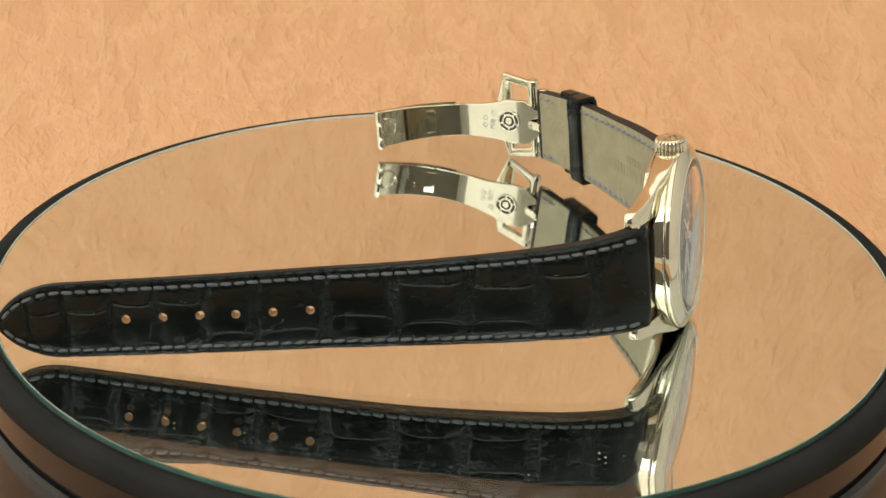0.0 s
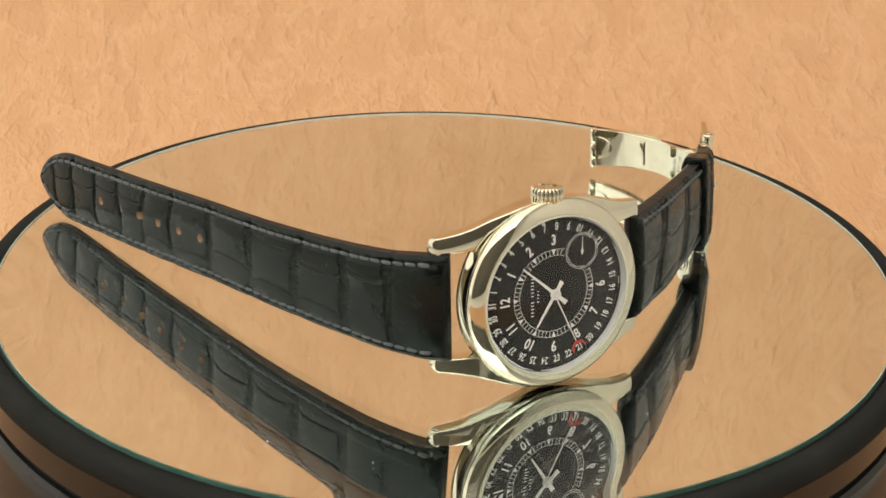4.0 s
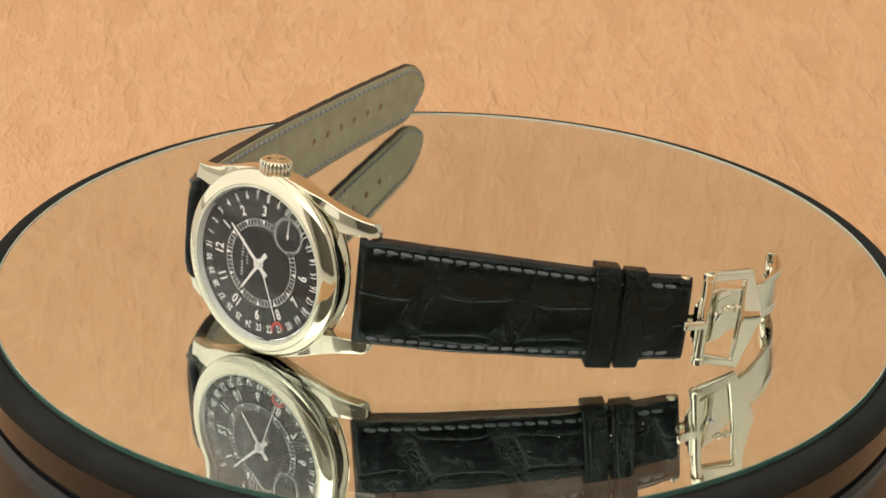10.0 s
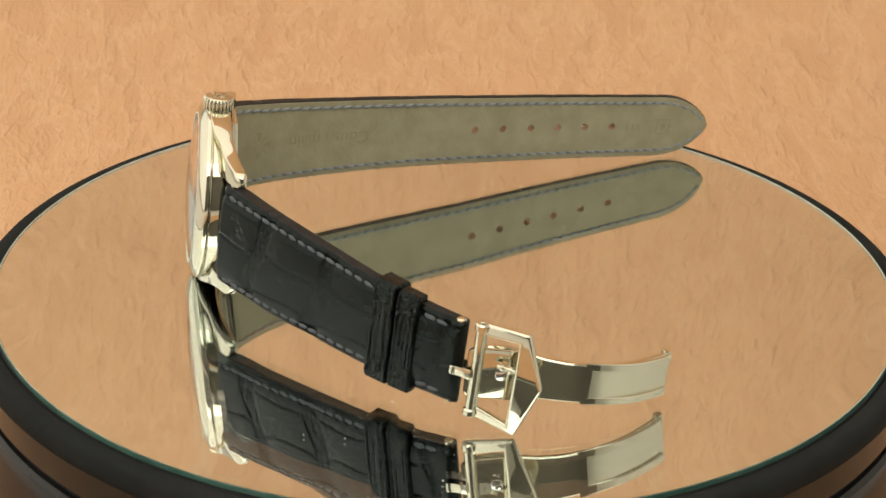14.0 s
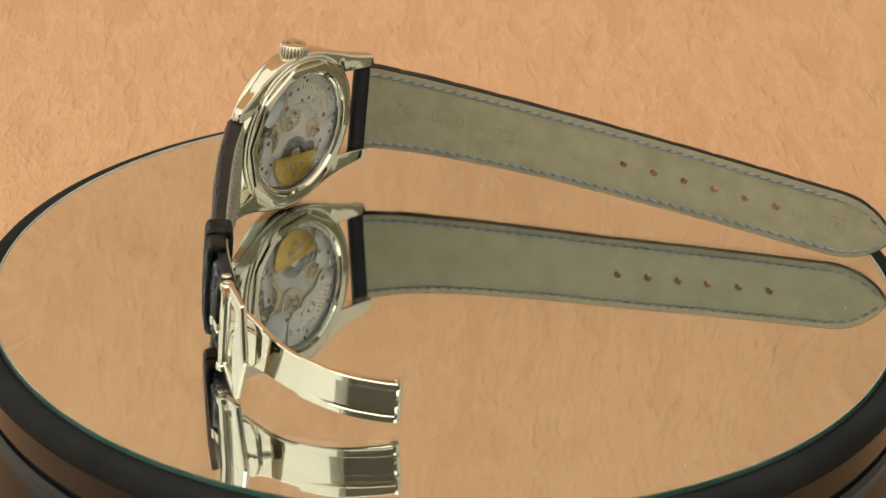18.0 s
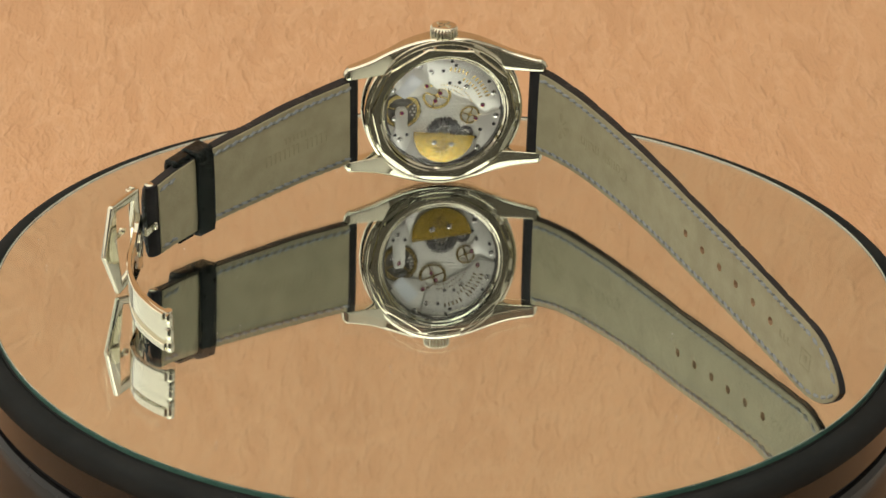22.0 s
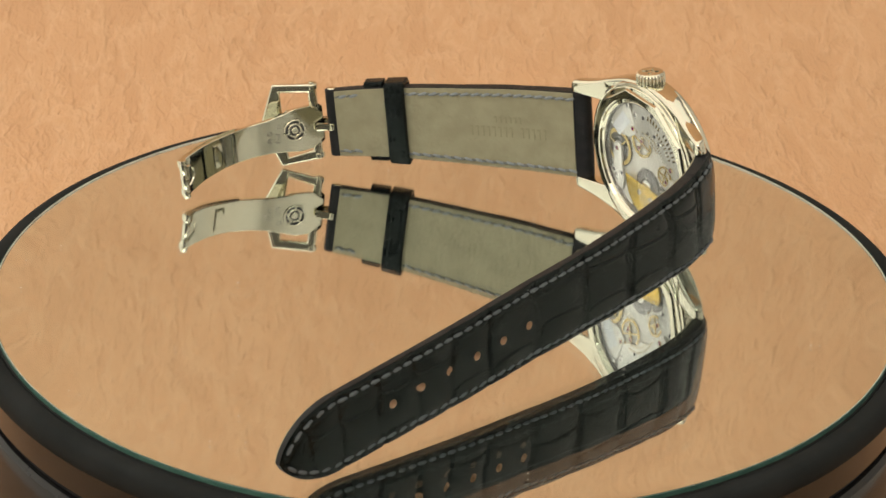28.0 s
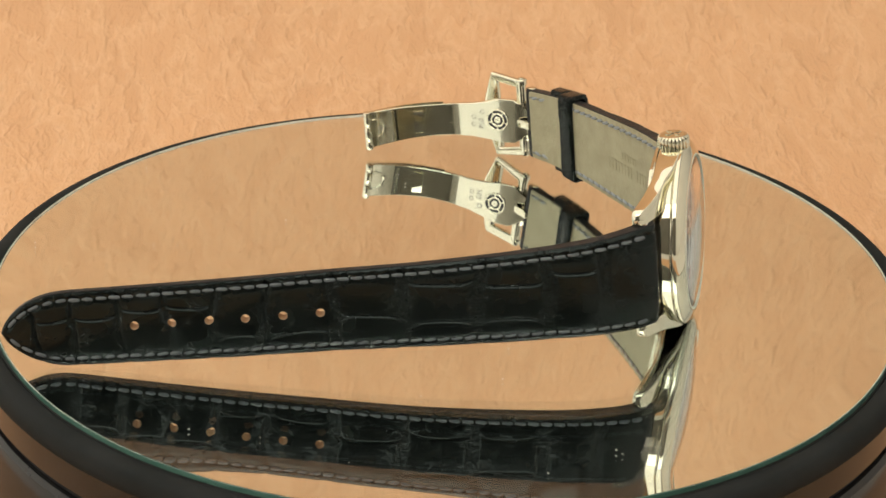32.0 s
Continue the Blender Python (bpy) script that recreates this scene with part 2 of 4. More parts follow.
def prism(poly, z0, z1):
    """A polygon in x, y extruded from z0 to z1."""
    n = len(poly)
    verts = [(x, y, z0) for x, y in poly] + [(x, y, z1) for x, y in poly]
    faces = [tuple(range(n)), tuple(range(2 * n - 1, n - 1, -1))]
    faces += [(i, (i + 1) % n, n + (i + 1) % n, n + i) for i in range(n)]
    return verts, faces


def box(x0, x1, y0, y1, z0, z1):
    return prism([(x0, y0), (x1, y0), (x1, y1), (x0, y1)], z0, z1)


def bevelled(name, geo, material, width, parent, label="", segments=2, smooth=40.0, m=None, angle=25.0):
    me = bpy.data.meshes.new(name)
    me.from_pydata([tuple((Vector(v) + SHIFT) * MM) for v in geo[0]], [], geo[1])
    bm = bmesh.new()
    bm.from_mesh(me)
    bmesh.ops.recalc_face_normals(bm, faces=bm.faces)
    edges = [e for e in bm.edges if len(e.link_faces) == 2 and e.calc_face_angle() > radians(angle)]
    bmesh.ops.bevel(bm, geom=edges, offset=width * MM, segments=segments, profile=0.6, affect="EDGES", clamp_overlap=True)
    bm.to_mesh(me)
    bm.free()
    me.materials.append(material)
    for f in me.polygons:
        f.use_smooth = True
    me.set_sharp_from_angle(angle=radians(smooth))
    return put(name, me, parent, label, m)


def text_mesh(name, words, size, depth, material, squeeze=1.0, weight=0.0, align="CENTER"):
    """Words as a flat solid in millimetres, centred on the origin."""
    cu = bpy.data.curves.new(name, "FONT")
    cu.body, cu.size, cu.extrude, cu.offset = words, size, depth, weight
    cu.align_x, cu.align_y, cu.resolution_u = align, "CENTER", 3
    ob = new(name, cu)
    me = bpy.data.meshes.new_from_object(ob.evaluated_get(bpy.context.evaluated_depsgraph_get()))
    bpy.data.objects.remove(ob)
    bpy.data.curves.remove(cu)
    for v in me.vertices:
        v.co = Vector((v.co.x * squeeze, v.co.y, v.co.z)) * MM
    me.materials.clear()
    me.materials.append(material)
    return me


def smooth_curve(points, step):
    """Catmull-Rom through 2D points, resampled at even arc length: positions, tangents, length."""
    p = [np.array(q, float) for q in points]
    p = [2 * p[0] - p[1]] + p + [2 * p[-1] - p[-2]]
    dense = []
    for i in range(1, len(p) - 2):
        for t in np.linspace(0, 1, 40, endpoint=False):
            a, b, c, d = p[i - 1], p[i], p[i + 1], p[i + 2]
            dense.append(0.5 * (2 * b + (c - a) * t + (2 * a - 5 * b + 4 * c - d) * t ** 2 + (3 * b - a - 3 * c + d) * t ** 3))
    dense.append(p[-2])
    dense = np.array(dense)
    arc = np.concatenate([[0], np.cumsum(np.linalg.norm(np.diff(dense, axis=0), axis=1))])
    count = max(2, int(round(arc[-1] / step)) + 1)
    s = np.linspace(0, arc[-1], count)
    pos = np.stack([np.interp(s, arc, dense[:, k]) for k in (0, 1)], 1)
    tan = np.gradient(pos, s, axis=0)
    tan /= np.linalg.norm(tan, axis=1)[:, None]
    return s, pos, tan


# ---------------------------------------------------------------- the setting
def build_setting():
    # table, walls and ceiling round the set
    def slab(name, lo, hi, material, label):
        ob = part(name, box(lo[0], hi[0], lo[1], hi[1], lo[2], hi[2]), material, None, label, 0)
        tagged(ob, kind="structure")
    slab("floor", (-540, -840, -90), (540, 700, -47), TENT, "white cloth floor of the photo tent")
    slab("wall_north", (-540, 660, -47), (540, 700, 770), TENT, "white cloth wall of the photo tent")
    # unseen wall, added dark to stand for the unlit room before the tent
    slab("wall_south", (-540, -840, -47), (540, -800, 770), WALL_PAINT, "unseen dark grey wall added to close the set and darken reflections")
    slab("wall_west", (-540, -800, -47), (-500, 660, 770), TENT, "white cloth side of the photo tent")
    slab("wall_east", (500, -800, -47), (540, 660, 770), TENT, "white cloth side of the photo tent")
    slab("ceiling", (-540, -840, 770), (540, 700, 810), TENT, "white cloth top of the photo tent")
    # one leather sheet lies on the table and sweeps up behind the turntable
    prof = [(-360 + 30 * i, -45.0) for i in range(20)]
    r, y0, top = 210.0, 92.0, math.radians(80)
    prof = [q for q in prof if q[0] < y0 - 5]
    for i in range(41):
        a = top * i / 40
        prof.append((y0 + r * math.sin(a), -45 + r - r * math.cos(a)))
    ey, ez = prof[-1]
    for i in range(1, 16):
        prof.append((ey + 40 * i * math.cos(top), ez + 40 * i * math.sin(top)))
    me_v, me_f, uv = [], [], []
    xs = [-190 + 380 * i / 40 for i in range(41)]
    s = 0.0
    arc = [0.0]
    for a, b in zip(prof, prof[1:]):
        s += math.hypot(b[0] - a[0], b[1] - a[1])
        arc.append(s)
    nrm = []
    for i in range(len(prof)):
        a, b = prof[max(0, i - 1)], prof[min(len(prof) - 1, i + 1)]
        d = math.hypot(b[0] - a[0], b[1] - a[1])
        nrm.append(((b[1] - a[1]) / d, -(b[0] - a[0]) / d))
    for side in (0.0, 1.8):
        for (y, z), (ny, nz), q in zip(prof, nrm, arc):
            for x in xs:
                wave = 1.1 * noise.noise(Vector((x * 0.006, q * 0.006, 3.0)))
                me_v.append((x, y + ny * side - wave * ny * (q > 700), z + nz * side))
                uv.append((x * MM, q * MM))
    nx, ny_ = len(xs), len(prof)
    for k in (0, 1):
        o = k * nx * ny_
        for j in range(ny_ - 1):
            for i in range(nx - 1):
                me_f.append((o + j * nx + i, o + j * nx + i + 1, o + (j + 1) * nx + i + 1, o + (j + 1) * nx + i))
    o = nx * ny_
    for j in range(ny_ - 1):
        for i in (0, nx - 1):
            me_f.append((j * nx + i, (j + 1) * nx + i, o + (j + 1) * nx + i, o + j * nx + i))
    for i in range(nx - 1):
        for j in (0, ny_ - 1):
            me_f.append((j * nx + i, j * nx + i + 1, o + j * nx + i + 1, o + j * nx + i))
    me = mesh_of("backdrop", me_v, me_f, TAN, 60)
    layer = me.uv_layers.new(name="sheet")
    for loop in me.loops:
        layer.data[loop.index].uv = uv[loop.vertex_index]
    tagged(put("backdrop", me, None), "tan crinkled leather sheet sweeping up behind the turntable", "backdrop", kind="structure")


# ---------------------------------------------------------------- turntable
GLASS_TOP, GLASS_LOW, GLASS_R = 0.87, -0.43, 93.2


def build_turntable():
    base = new("turntable")
    base.location = (0, 0, -0.045)
    lift = Matrix.Translation((0, 0, 0.045))
    part("skirt", capped([(60, -45), (101.5, -45), (102, -44), (99.2, -16), (98.2, -13.2), (97.2, -12.6), (60, -12.6)], 128), GLOSS_PLASTIC, base,
         "gloss black plastic foot", 30, lift)
    # solid near-black ring stands for the shade between foot and platter
    part("gap_shade", lathe([(94, -12.58), (96.2, -12.58), (96.2, -11.3), (94, -11.3)], 128, True), GROOVE, base, "near-black ring painted as shade in the gap under the platter", 30, lift)
    tagged(base, "gloss black plastic turntable base on the leather sheet", "turntable")
    plat = new("round_mirror")
    part("side_band", lathe([(90, -11.2), (96.6, -11.2), (97.3, -10.7), (97.3, -4.9), (90, -4.9)], 160, True), GLOSS_PLASTIC, plat,
         "gloss black band below the rim", 30)
    rim = [(90, -4.8), (97.6, -4.8), (98.0, -4.3), (98.05, -3.4), (97.9, -2.2), (97.5, -1.2), (97.0, -0.6), (96.4, -0.28), (95.8, -0.2), (94.2, -0.2), (93.75, -0.4), (93.6, -0.9), (93.6, -1.8), (90, -1.8)]
    part("rim", lathe(rim, 160, True), PLASTIC, plat, "satin black rounded rim", 50)
    part("bed", capped([(10, -4.7), (89.9, -4.7), (89.9, -1.2), (93.5, -1.2), (93.5, -0.5), (10, -0.5)], 160), GROOVE, plat, "black bed under the mirror", 30)
    part("mirror_silver", capped([(5, -0.47), (GLASS_R - 0.5, -0.47), (GLASS_R - 0.5, GLASS_LOW), (5, GLASS_LOW)], 160), SILVERING, plat, "silvered mirror backing", 20)
    g = part("mirror_glass", capped([(5, GLASS_LOW + 0.012), (GLASS_R, GLASS_LOW + 0.012), (GLASS_R, GLASS_TOP - 0.30), (GLASS_R - 0.14, GLASS_TOP - 0.15), (GLASS_R - 5.6, GLASS_TOP), (5, GLASS_TOP)], 160),
             PLATE_GLASS, plat, "clear plate glass of the mirror", 20)
    g.visible_shadow = False
    part("glass_edge", lathe([(GLASS_R - 0.18, -0.40), (GLASS_R - 0.08, -0.40), (GLASS_R - 0.08, 0.52), (GLASS_R - 0.18, 0.56)], 160, True), GREEN_EDGE, plat,
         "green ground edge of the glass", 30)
    # added pale ring: its colour gives the light caught along the far edge
    part("edge_light_ring", lathe([(GLASS_R - 0.36, -0.40), (GLASS_R - 0.2, -0.40), (GLASS_R - 0.2, 0.44), (GLASS_R - 0.3, 0.46)], 160, True), PALE_EDGE, plat,
         "pale ring added for light caught inside the glass edge", 30)
    rng = random.Random(5)
    speck = mesh_of("dust_speck", *capped([(0.05, 0.0), (0.11, 0.02), (0.09, 0.09), (0.03, 0.12)], 7), DUST)
    for _ in range(70):
        a, r = rng.uniform(0, 6.283), 90 * math.sqrt(rng.uniform(0.02, 1))
        f = rng.uniform(0.5, 1.25)
        put("dust_speck", speck, plat, "", Matrix.Translation((r * math.cos(a) * MM, r * math.sin(a) * MM, (GLASS_TOP + 0.005) * MM)) @ Matrix.Diagonal((f, f * rng.uniform(0.6, 2.2), f, 1)))
    tagged(plat, "round glass mirror with a satin black rim on the turntable", "mirror")
    return plat


# ---------------------------------------------------------------- the watch: x runs from twelve to six, y to the crown, z out of the dial
REST = 18.4            # from the case's middle down to the glass on which it stands


def watch_pose():
    yaw, lean, dip = radians(8.0), radians(6.0), radians(-0.9)
    u = Vector((math.cos(yaw) * math.cos(dip), math.sin(yaw) * math.cos(dip), math.sin(dip)))
    n = Vector((math.sin(yaw) * math.cos(lean), -math.cos(yaw) * math.cos(lean), math.sin(lean)))
    n = (n - u * n.dot(u)).normalized()
    v = n.cross(u)
    o = (Vector((0.5, -47.3, 19.2)) - v * REST) * MM
    m = Matrix((u, v, n)).transposed().to_4x4()
    m.translation = o
    return m


def at(x, y, z, m=None):
    """A place in the watch, as the pose of a part whose mesh lies round its own origin."""
    q = Matrix.Translation(((Vector((x, y, z)) + SHIFT) * MM))
    return q @ m if m is not None else q


def own(name, geo, material, smooth=40.0):
    """A mesh round its own origin, to be placed with at()."""
    global SHIFT
    keep, SHIFT = SHIFT, Vector((0, 0, 0))
    me = mesh_of(name, geo[0], geo[1], material, smooth)
    SHIFT = keep
    return me


def curve_at(table, x):
    return float(np.interp(x, [q[0] for q in table], [q[1] for q in table]))


def smooth_table(table, n=60):
    """Interpolate a table smoothly (Catmull-Rom on even steps of x)."""
    s, pos, tan = smooth_curve(table, (table[-1][0] - table[0][0]) / n)
    return [(float(a), float(b)) for a, b in pos]


def lug_geo(sx, sy):
    """Half of a case flank drawn out into a lug: flat faces meeting in crisp, slightly rounded edges."""
    outer = smooth_table([(-1, 18.25), (2, 18.2), (5, 17.9), (8, 17.15), (12, 15.75), (16, 14.3), (20, 13.35), (23, 12.95)])
    top = smooth_table([(-1, 2.9), (5, 2.85), (9, 2.6), (12, 1.8), (16, 0.9), (20, -0.4), (23, -1.7)])
    low = smooth_table([(-1, -1.3), (4, -1.32), (8, -1.4), (12, -1.65), (14, -2.1), (16, -2.6), (20, -3.65), (23, -4.3)])
    verts, faces = [], []
    us = [(u, 0.0) for u in np.linspace(-0.4, 22.35, 46)] + [(22.6, 0.04), (22.78, 0.14), (22.88, 0.3), (22.92, 0.5)]
    corner = [radians(a) for a in (0, 22.5, 45, 67.5, 90)]
    for u, inset in us:
        vo = curve_at(outer, u) - inset
        vi = max(10.25, math.sqrt(max(0.0, 16.2 ** 2 - u * u))) + inset
        end = max(0.0, (u - 21.5) / 1.4) ** 2
        vo -= 1.1 * end
        t, b = curve_at(top, u) - inset - 0.5 * end, curve_at(low, u) + inset + 0.6 * end
        fall = 0.55 * min(1.0, max(0.0, (u - 6) / 6))
        for cy, cz, a0, r in ((vo - 0.3, t - fall - 0.3, 0, 0.3), (vi + 0.3, t - 0.3, 90, 0.3), (vi + 0.3, b + 0.3, 180, 0.3), (vo - 0.75, b + 0.75, 270, 0.75)):
            for c in corner:
                a = radians(a0) + c
                verts.append((sx * u, sy * (cy + r * math.cos(a)), cz + r * math.sin(a)))
    ring = 20
    for i in range(len(us) - 1):
        for k in range(ring):
            j = (k + 1) % ring
            faces.append((i * ring + k, i * ring + j, (i + 1) * ring + j, (i + 1) * ring + k))
    faces.append(tuple(range(ring)))
    faces.append(tuple((len(us) - 1) * ring + k for k in reversed(range(ring))))
    return verts, faces


def build_case(watch):
    case = part("case", lathe([(14.8, -1.4), (17.7, -1.4), (17.84, -1.34), (17.9, -1.2), (17.9, 2.0), (17.8, 2.2), (17.5, 2.25), (15.0, 2.25)], 128, True), GOLD, watch,
                "polished white gold case band", 35)
    for sx in (-1, 1):
        for sy in (-1, 1):
            part("lug", lug_geo(sx, sy), GOLD, case, "curved polished lug", 40)
    prof = [(15.5, 2.2), (17.6, 2.2), (18.1, 2.28), (18.34, 2.5), (18.4, 2.9), (18.3, 3.4), (18.0, 3.85), (17.4, 4.25), (16.75, 4.6), (16.1, 4.88), (15.72, 4.99), (15.52, 4.96), (15.45, 4.7)]
    part("bezel", lathe(prof, 160, True), GOLD, watch, "smooth polished bezel", 50)
    part("flange", lathe([(15.4, 4.62), (15.4, 3.0), (14.62, 3.06), (15.1, 4.6)], 128, True), FLANGE, watch, "silvered inner ring round the dial", 30)
    rad = 72.0
    zc = 6.35 - rad
    outer = [(r, zc + math.sqrt(rad * rad - r * r)) for r in np.linspace(0.05, 14.6, 16)] + [(15.0, 4.72), (15.12, 4.5)]
    inner = [(15.08, 4.05)] + [(r, zc - 1.35 + math.sqrt(rad * rad - r * r)) for r in np.linspace(14.3, 0.05, 14)]
    c = part("crystal", capped(outer + inner, 96), CRYSTAL, watch, "clear domed sapphire crystal", 60)
    c.visible_shadow = False
    part("crystal_edge", lathe([(15.14, 4.64), (15.5, 4.64), (15.5, 5.0), (15.4, 5.07), (15.2, 5.04)], 128, True), PALE_EDGE, watch, "pale ground edge of the crystal", 30)
    # crown: a fluted drum on a short stem
    turn = Matrix.Translation((0.0, 0.0, 1.25)) @ Matrix.Rotation(radians(-90), 4, "X")
    flute = lambda a, r: r - (0.36 * (0.5 + 0.5 * math.cos(24 * a)) ** 2.2 if r > 2.75 else 0)
    drum = lathe([(0.6, 17.5), (2.7, 17.65), (3.05, 17.85), (3.1, 18.1), (3.1, 19.75), (3.0, 20.05), (2.7, 20.3), (2.3, 20.5), (1.2, 20.62), (0.06, 20.65)], 288, False, rad=flute)
    crown = part("crown", turned(drum, turn), GOLD, watch, "fluted polished winding crown", 40)
    part("stem", turned(capped([(0.9, 16.5), (1.5, 16.6), (1.5, 17.7), (0.9, 17.75)], 32), turn), GOLD, crown, "", 40)
    petal = []
    for k in range(4):
        r = Matrix.Rotation(radians(90 * k + 45), 4, "Z")
        petal.append(turned(prism([(0.25, -0.12), (1.0, -0.42), (1.75, -0.3), (1.55, 0.0), (1.75, 0.3), (1.0, 0.42), (0.25, 0.12)], 20.3, 20.78), r))
    petal.append(capped([(0.05, 20.4), (0.3, 20.4), (0.3, 20.82), (0.05, 20.82)], 12))
    part("emblem", turned(join(*petal), turn), GOLD_SATIN, crown, "raised four-petalled ornament", 30)
    for sx in (-1, 1):
        bar = turned(capped([(0.1, -10.6), (0.75, -10.6), (0.75, 10.6), (0.1, 10.6)], 20), Matrix.Translation((sx * 21.35, 0, -1.75)) @ Matrix.Rotation(radians(-90), 4, "X"))
        part("spring_bar", bar, STEEL, case, "steel spring bar between the lugs", 40)
        screw = turned(capped([(0.1, 0), (0.55, 0), (0.55, 0.12), (0.1, 0.12)], 20), Matrix.Translation((sx * 13.2, -12.9, 0.2)) @ Matrix.Rotation(radians(90), 4, "X") @ Matrix.Rotation(radians(sx * -25), 4, "Y"))
        part("corrector", screw, STEEL, case, "small round pusher in the flank", 40)
    # small struck marks on the backs of two lugs, their shade painted as dark metal
    for sx, sy in ((-1, -1), (1, -1), (-1, 1)):
        ring = own("hallmark", lathe([(0.42, 0), (0.62, 0), (0.62, 0.05), (0.42, 0.05)], 16, True, rad=lambda a, r: r * (1.25 if abs(math.cos(a)) > 0.7 else 1)), DARK_STEEL, 0)
        put("hallmark", ring, case, "small struck oval mark, its shade drawn in dark metal", at(sx * 17.6, sy * 11.9, -2.93, Matrix.Rotation(radians(sx * 16.5), 4, "Y")))
    return case


def dial_spot(angle, r):
    a = radians(angle)
    return -r * math.cos(a), r * math.sin(a)


def spun(angle):
    """Turns a mark that points up along +y so that it points outward at this dial angle."""
    return Matrix.Rotation(radians(90 - angle), 4, "Z")


def hand_geo(tip, w0, w1, tail, wt, hub):
    poly = [(-w0 / 2, hub * 0.6), (-w0 / 2, 1.0), (-w1 / 2, tip - 0.5), (0, tip), (w1 / 2, tip - 0.5), (w0 / 2, 1.0), (w0 / 2, hub * 0.6)]
    blade = prism(poly, 0, 0.14)
    back = prism([(-wt / 2, -tail), (wt / 2, -tail), (wt * 0.36, -hub * 0.5), (-wt * 0.36, -hub * 0.5)], 0, 0.14)
    disc = capped([(0.05, 0), (hub, 0), (hub, 0.14), (0.05, 0.14)], 32)
    return join(blade, back, disc)


def build_dial(watch):
    z = 3.05
    dial = part("dial", capped([(0.05, z - 0.4), (14.6, z - 0.4), (14.6, z), (0.05, z)], 128), DIAL, watch, "glossy black dial with white print", 30)
    pz = z + 0.006
    for day in range(1, 32):
        ang = 360 / 31 * day
        low = 90 < ang % 360 < 270
        x, y = dial_spot(ang, 13.0)
        me = text_mesh("date_numeral", str(day), 1.95, 0.012, PRINT, 0.74, 0.03)
        put("date_numeral", me, dial, "", at(x, y, pz, spun(ang + (180 if low else 0))))
    for hour in (1, 2, 3, 6, 7, 8, 9, 10, 11, 12):
        ang = 30 * hour
        low = 90 < ang < 270
        x, y = dial_spot(ang, 10.35)
        me = text_mesh("hour_numeral", str(hour), 2.8, 0.014, PRINT, 0.78, 0.075)
        put("hour_numeral", me, dial, "", at(x, y, pz, spun(ang + (180 if low else 0))))
    # minute track: two hairlines, ticks and an arrowhead at each hour; the small seconds cut it
    sx, sy, sr = 6.1, 7.25, 3.6
    free = lambda a, r: math.hypot(dial_spot(a, r)[0] - sx, dial_spot(a, r)[1] - sy) > sr + 0.12
    for r in (7.35, 8.55):
        verts, faces, n = [], [], 240
        for k in range(n):
            for q in (r - 0.045, r + 0.045):
                x, y = dial_spot(360 * k / n, q)
                verts += [(x, y, pz), (x, y, pz + 0.012)]
        for k in range(n):
            if free(360 * k / n, r) and free(360 * (k + 1) / n, r):
                a, b = 4 * k, 4 * ((k + 1) % n)
                faces += [(a + 1, b + 1, b + 3, a + 3), (a, a + 1, b + 1, b), (a + 2, b + 2, b + 3, a + 3)]
        part("track_line", (verts, faces), PRINT, dial, "", 0)
    tick = own("minute_tick", box(-0.055, 0.055, 7.45, 8.45, 0, 0.012), PRINT, 0)
    arrow = own("hour_arrow", prism([(-0.42, 8.5), (0.42, 8.5), (0, 7.45)], 0, 0.014), PRINT, 0)
    for k in range(60):
        a = 6 * k
        if free(a, 7.9):
            put("hour_arrow" if k % 5 == 0 else "minute_tick", arrow if k % 5 == 0 else tick, dial, "", at(0, 0, pz, spun(a)))
    sub = part("seconds_dial", lathe([(0.05, z + 0.012), (2.7, z + 0.012), (3.35, z + 0.013), (3.5, z + 0.014), (3.5, z - 0.1)], 72, False, sx, sy), DIAL_SUB, dial, "round black seconds subdial", 30)
    for r in (3.1, 3.48):
        part("seconds_ring", lathe([(r - 0.03, pz + 0.03), (r + 0.03, pz + 0.03), (r + 0.03, pz + 0.042), (r - 0.03, pz + 0.042)], 72, True, sx, sy), PRINT, sub, "", 0)
    stick = own("seconds_tick", box(-0.024, 0.024, 3.14, 3.46, 0, 0.012), PRINT, 0)
    long_stick = own("seconds_tick", box(-0.045, 0.045, 2.95, 3.46, 0, 0.012), PRINT, 0)
    for k in range(60):
        put("seconds_tick", stick if k % 5 else long_stick, sub, "", at(sx, sy, pz + 0.03, spun(6 * k)))
    # two lines of maker's lettering as plain bars
    for r, half, h in ((4.6, 3.9, 0.62), (3.4, 1.35, 0.42)):
        n = int(half * 2 / 0.62)
        for k in range(n):
            if r > 4 and k == 5:
                continue
            y = -half + 2 * half * (k + 0.5) / n
            part("maker_bar", box(-r - h / 2, -r + h / 2, y - 0.09, y + 0.09, pz, pz + 0.01), PRINT, dial, "", 0)
    part("maker_bar", box(14.2, 14.32, -0.7, 0.7, pz, pz + 0.01), PRINT, dial, "", 0)
    # hands
    def hand(name, geo, material, height, angle, label, cx=0.0, cy=0.0):
        return put(name, own(name, geo, material, 30), watch, label, at(cx, cy, height, spun(angle)))
    hand("hour_hand", hand_geo(7.3, 0.62, 0.34, 2.7, 0.95, 1.0), HAND, z + 0.45, math.degrees(math.atan2(-6.1, 4.1)), "tapered white hour hand")
    hand("minute_hand", hand_geo(9.6, 0.6, 0.3, 2.9, 0.95, 1.02), HAND, z + 0.8, math.degrees(math.atan2(6.3, 7.1)), "tapered white minute hand")
    ang = math.degrees(math.atan2(-10.05, -4.7))
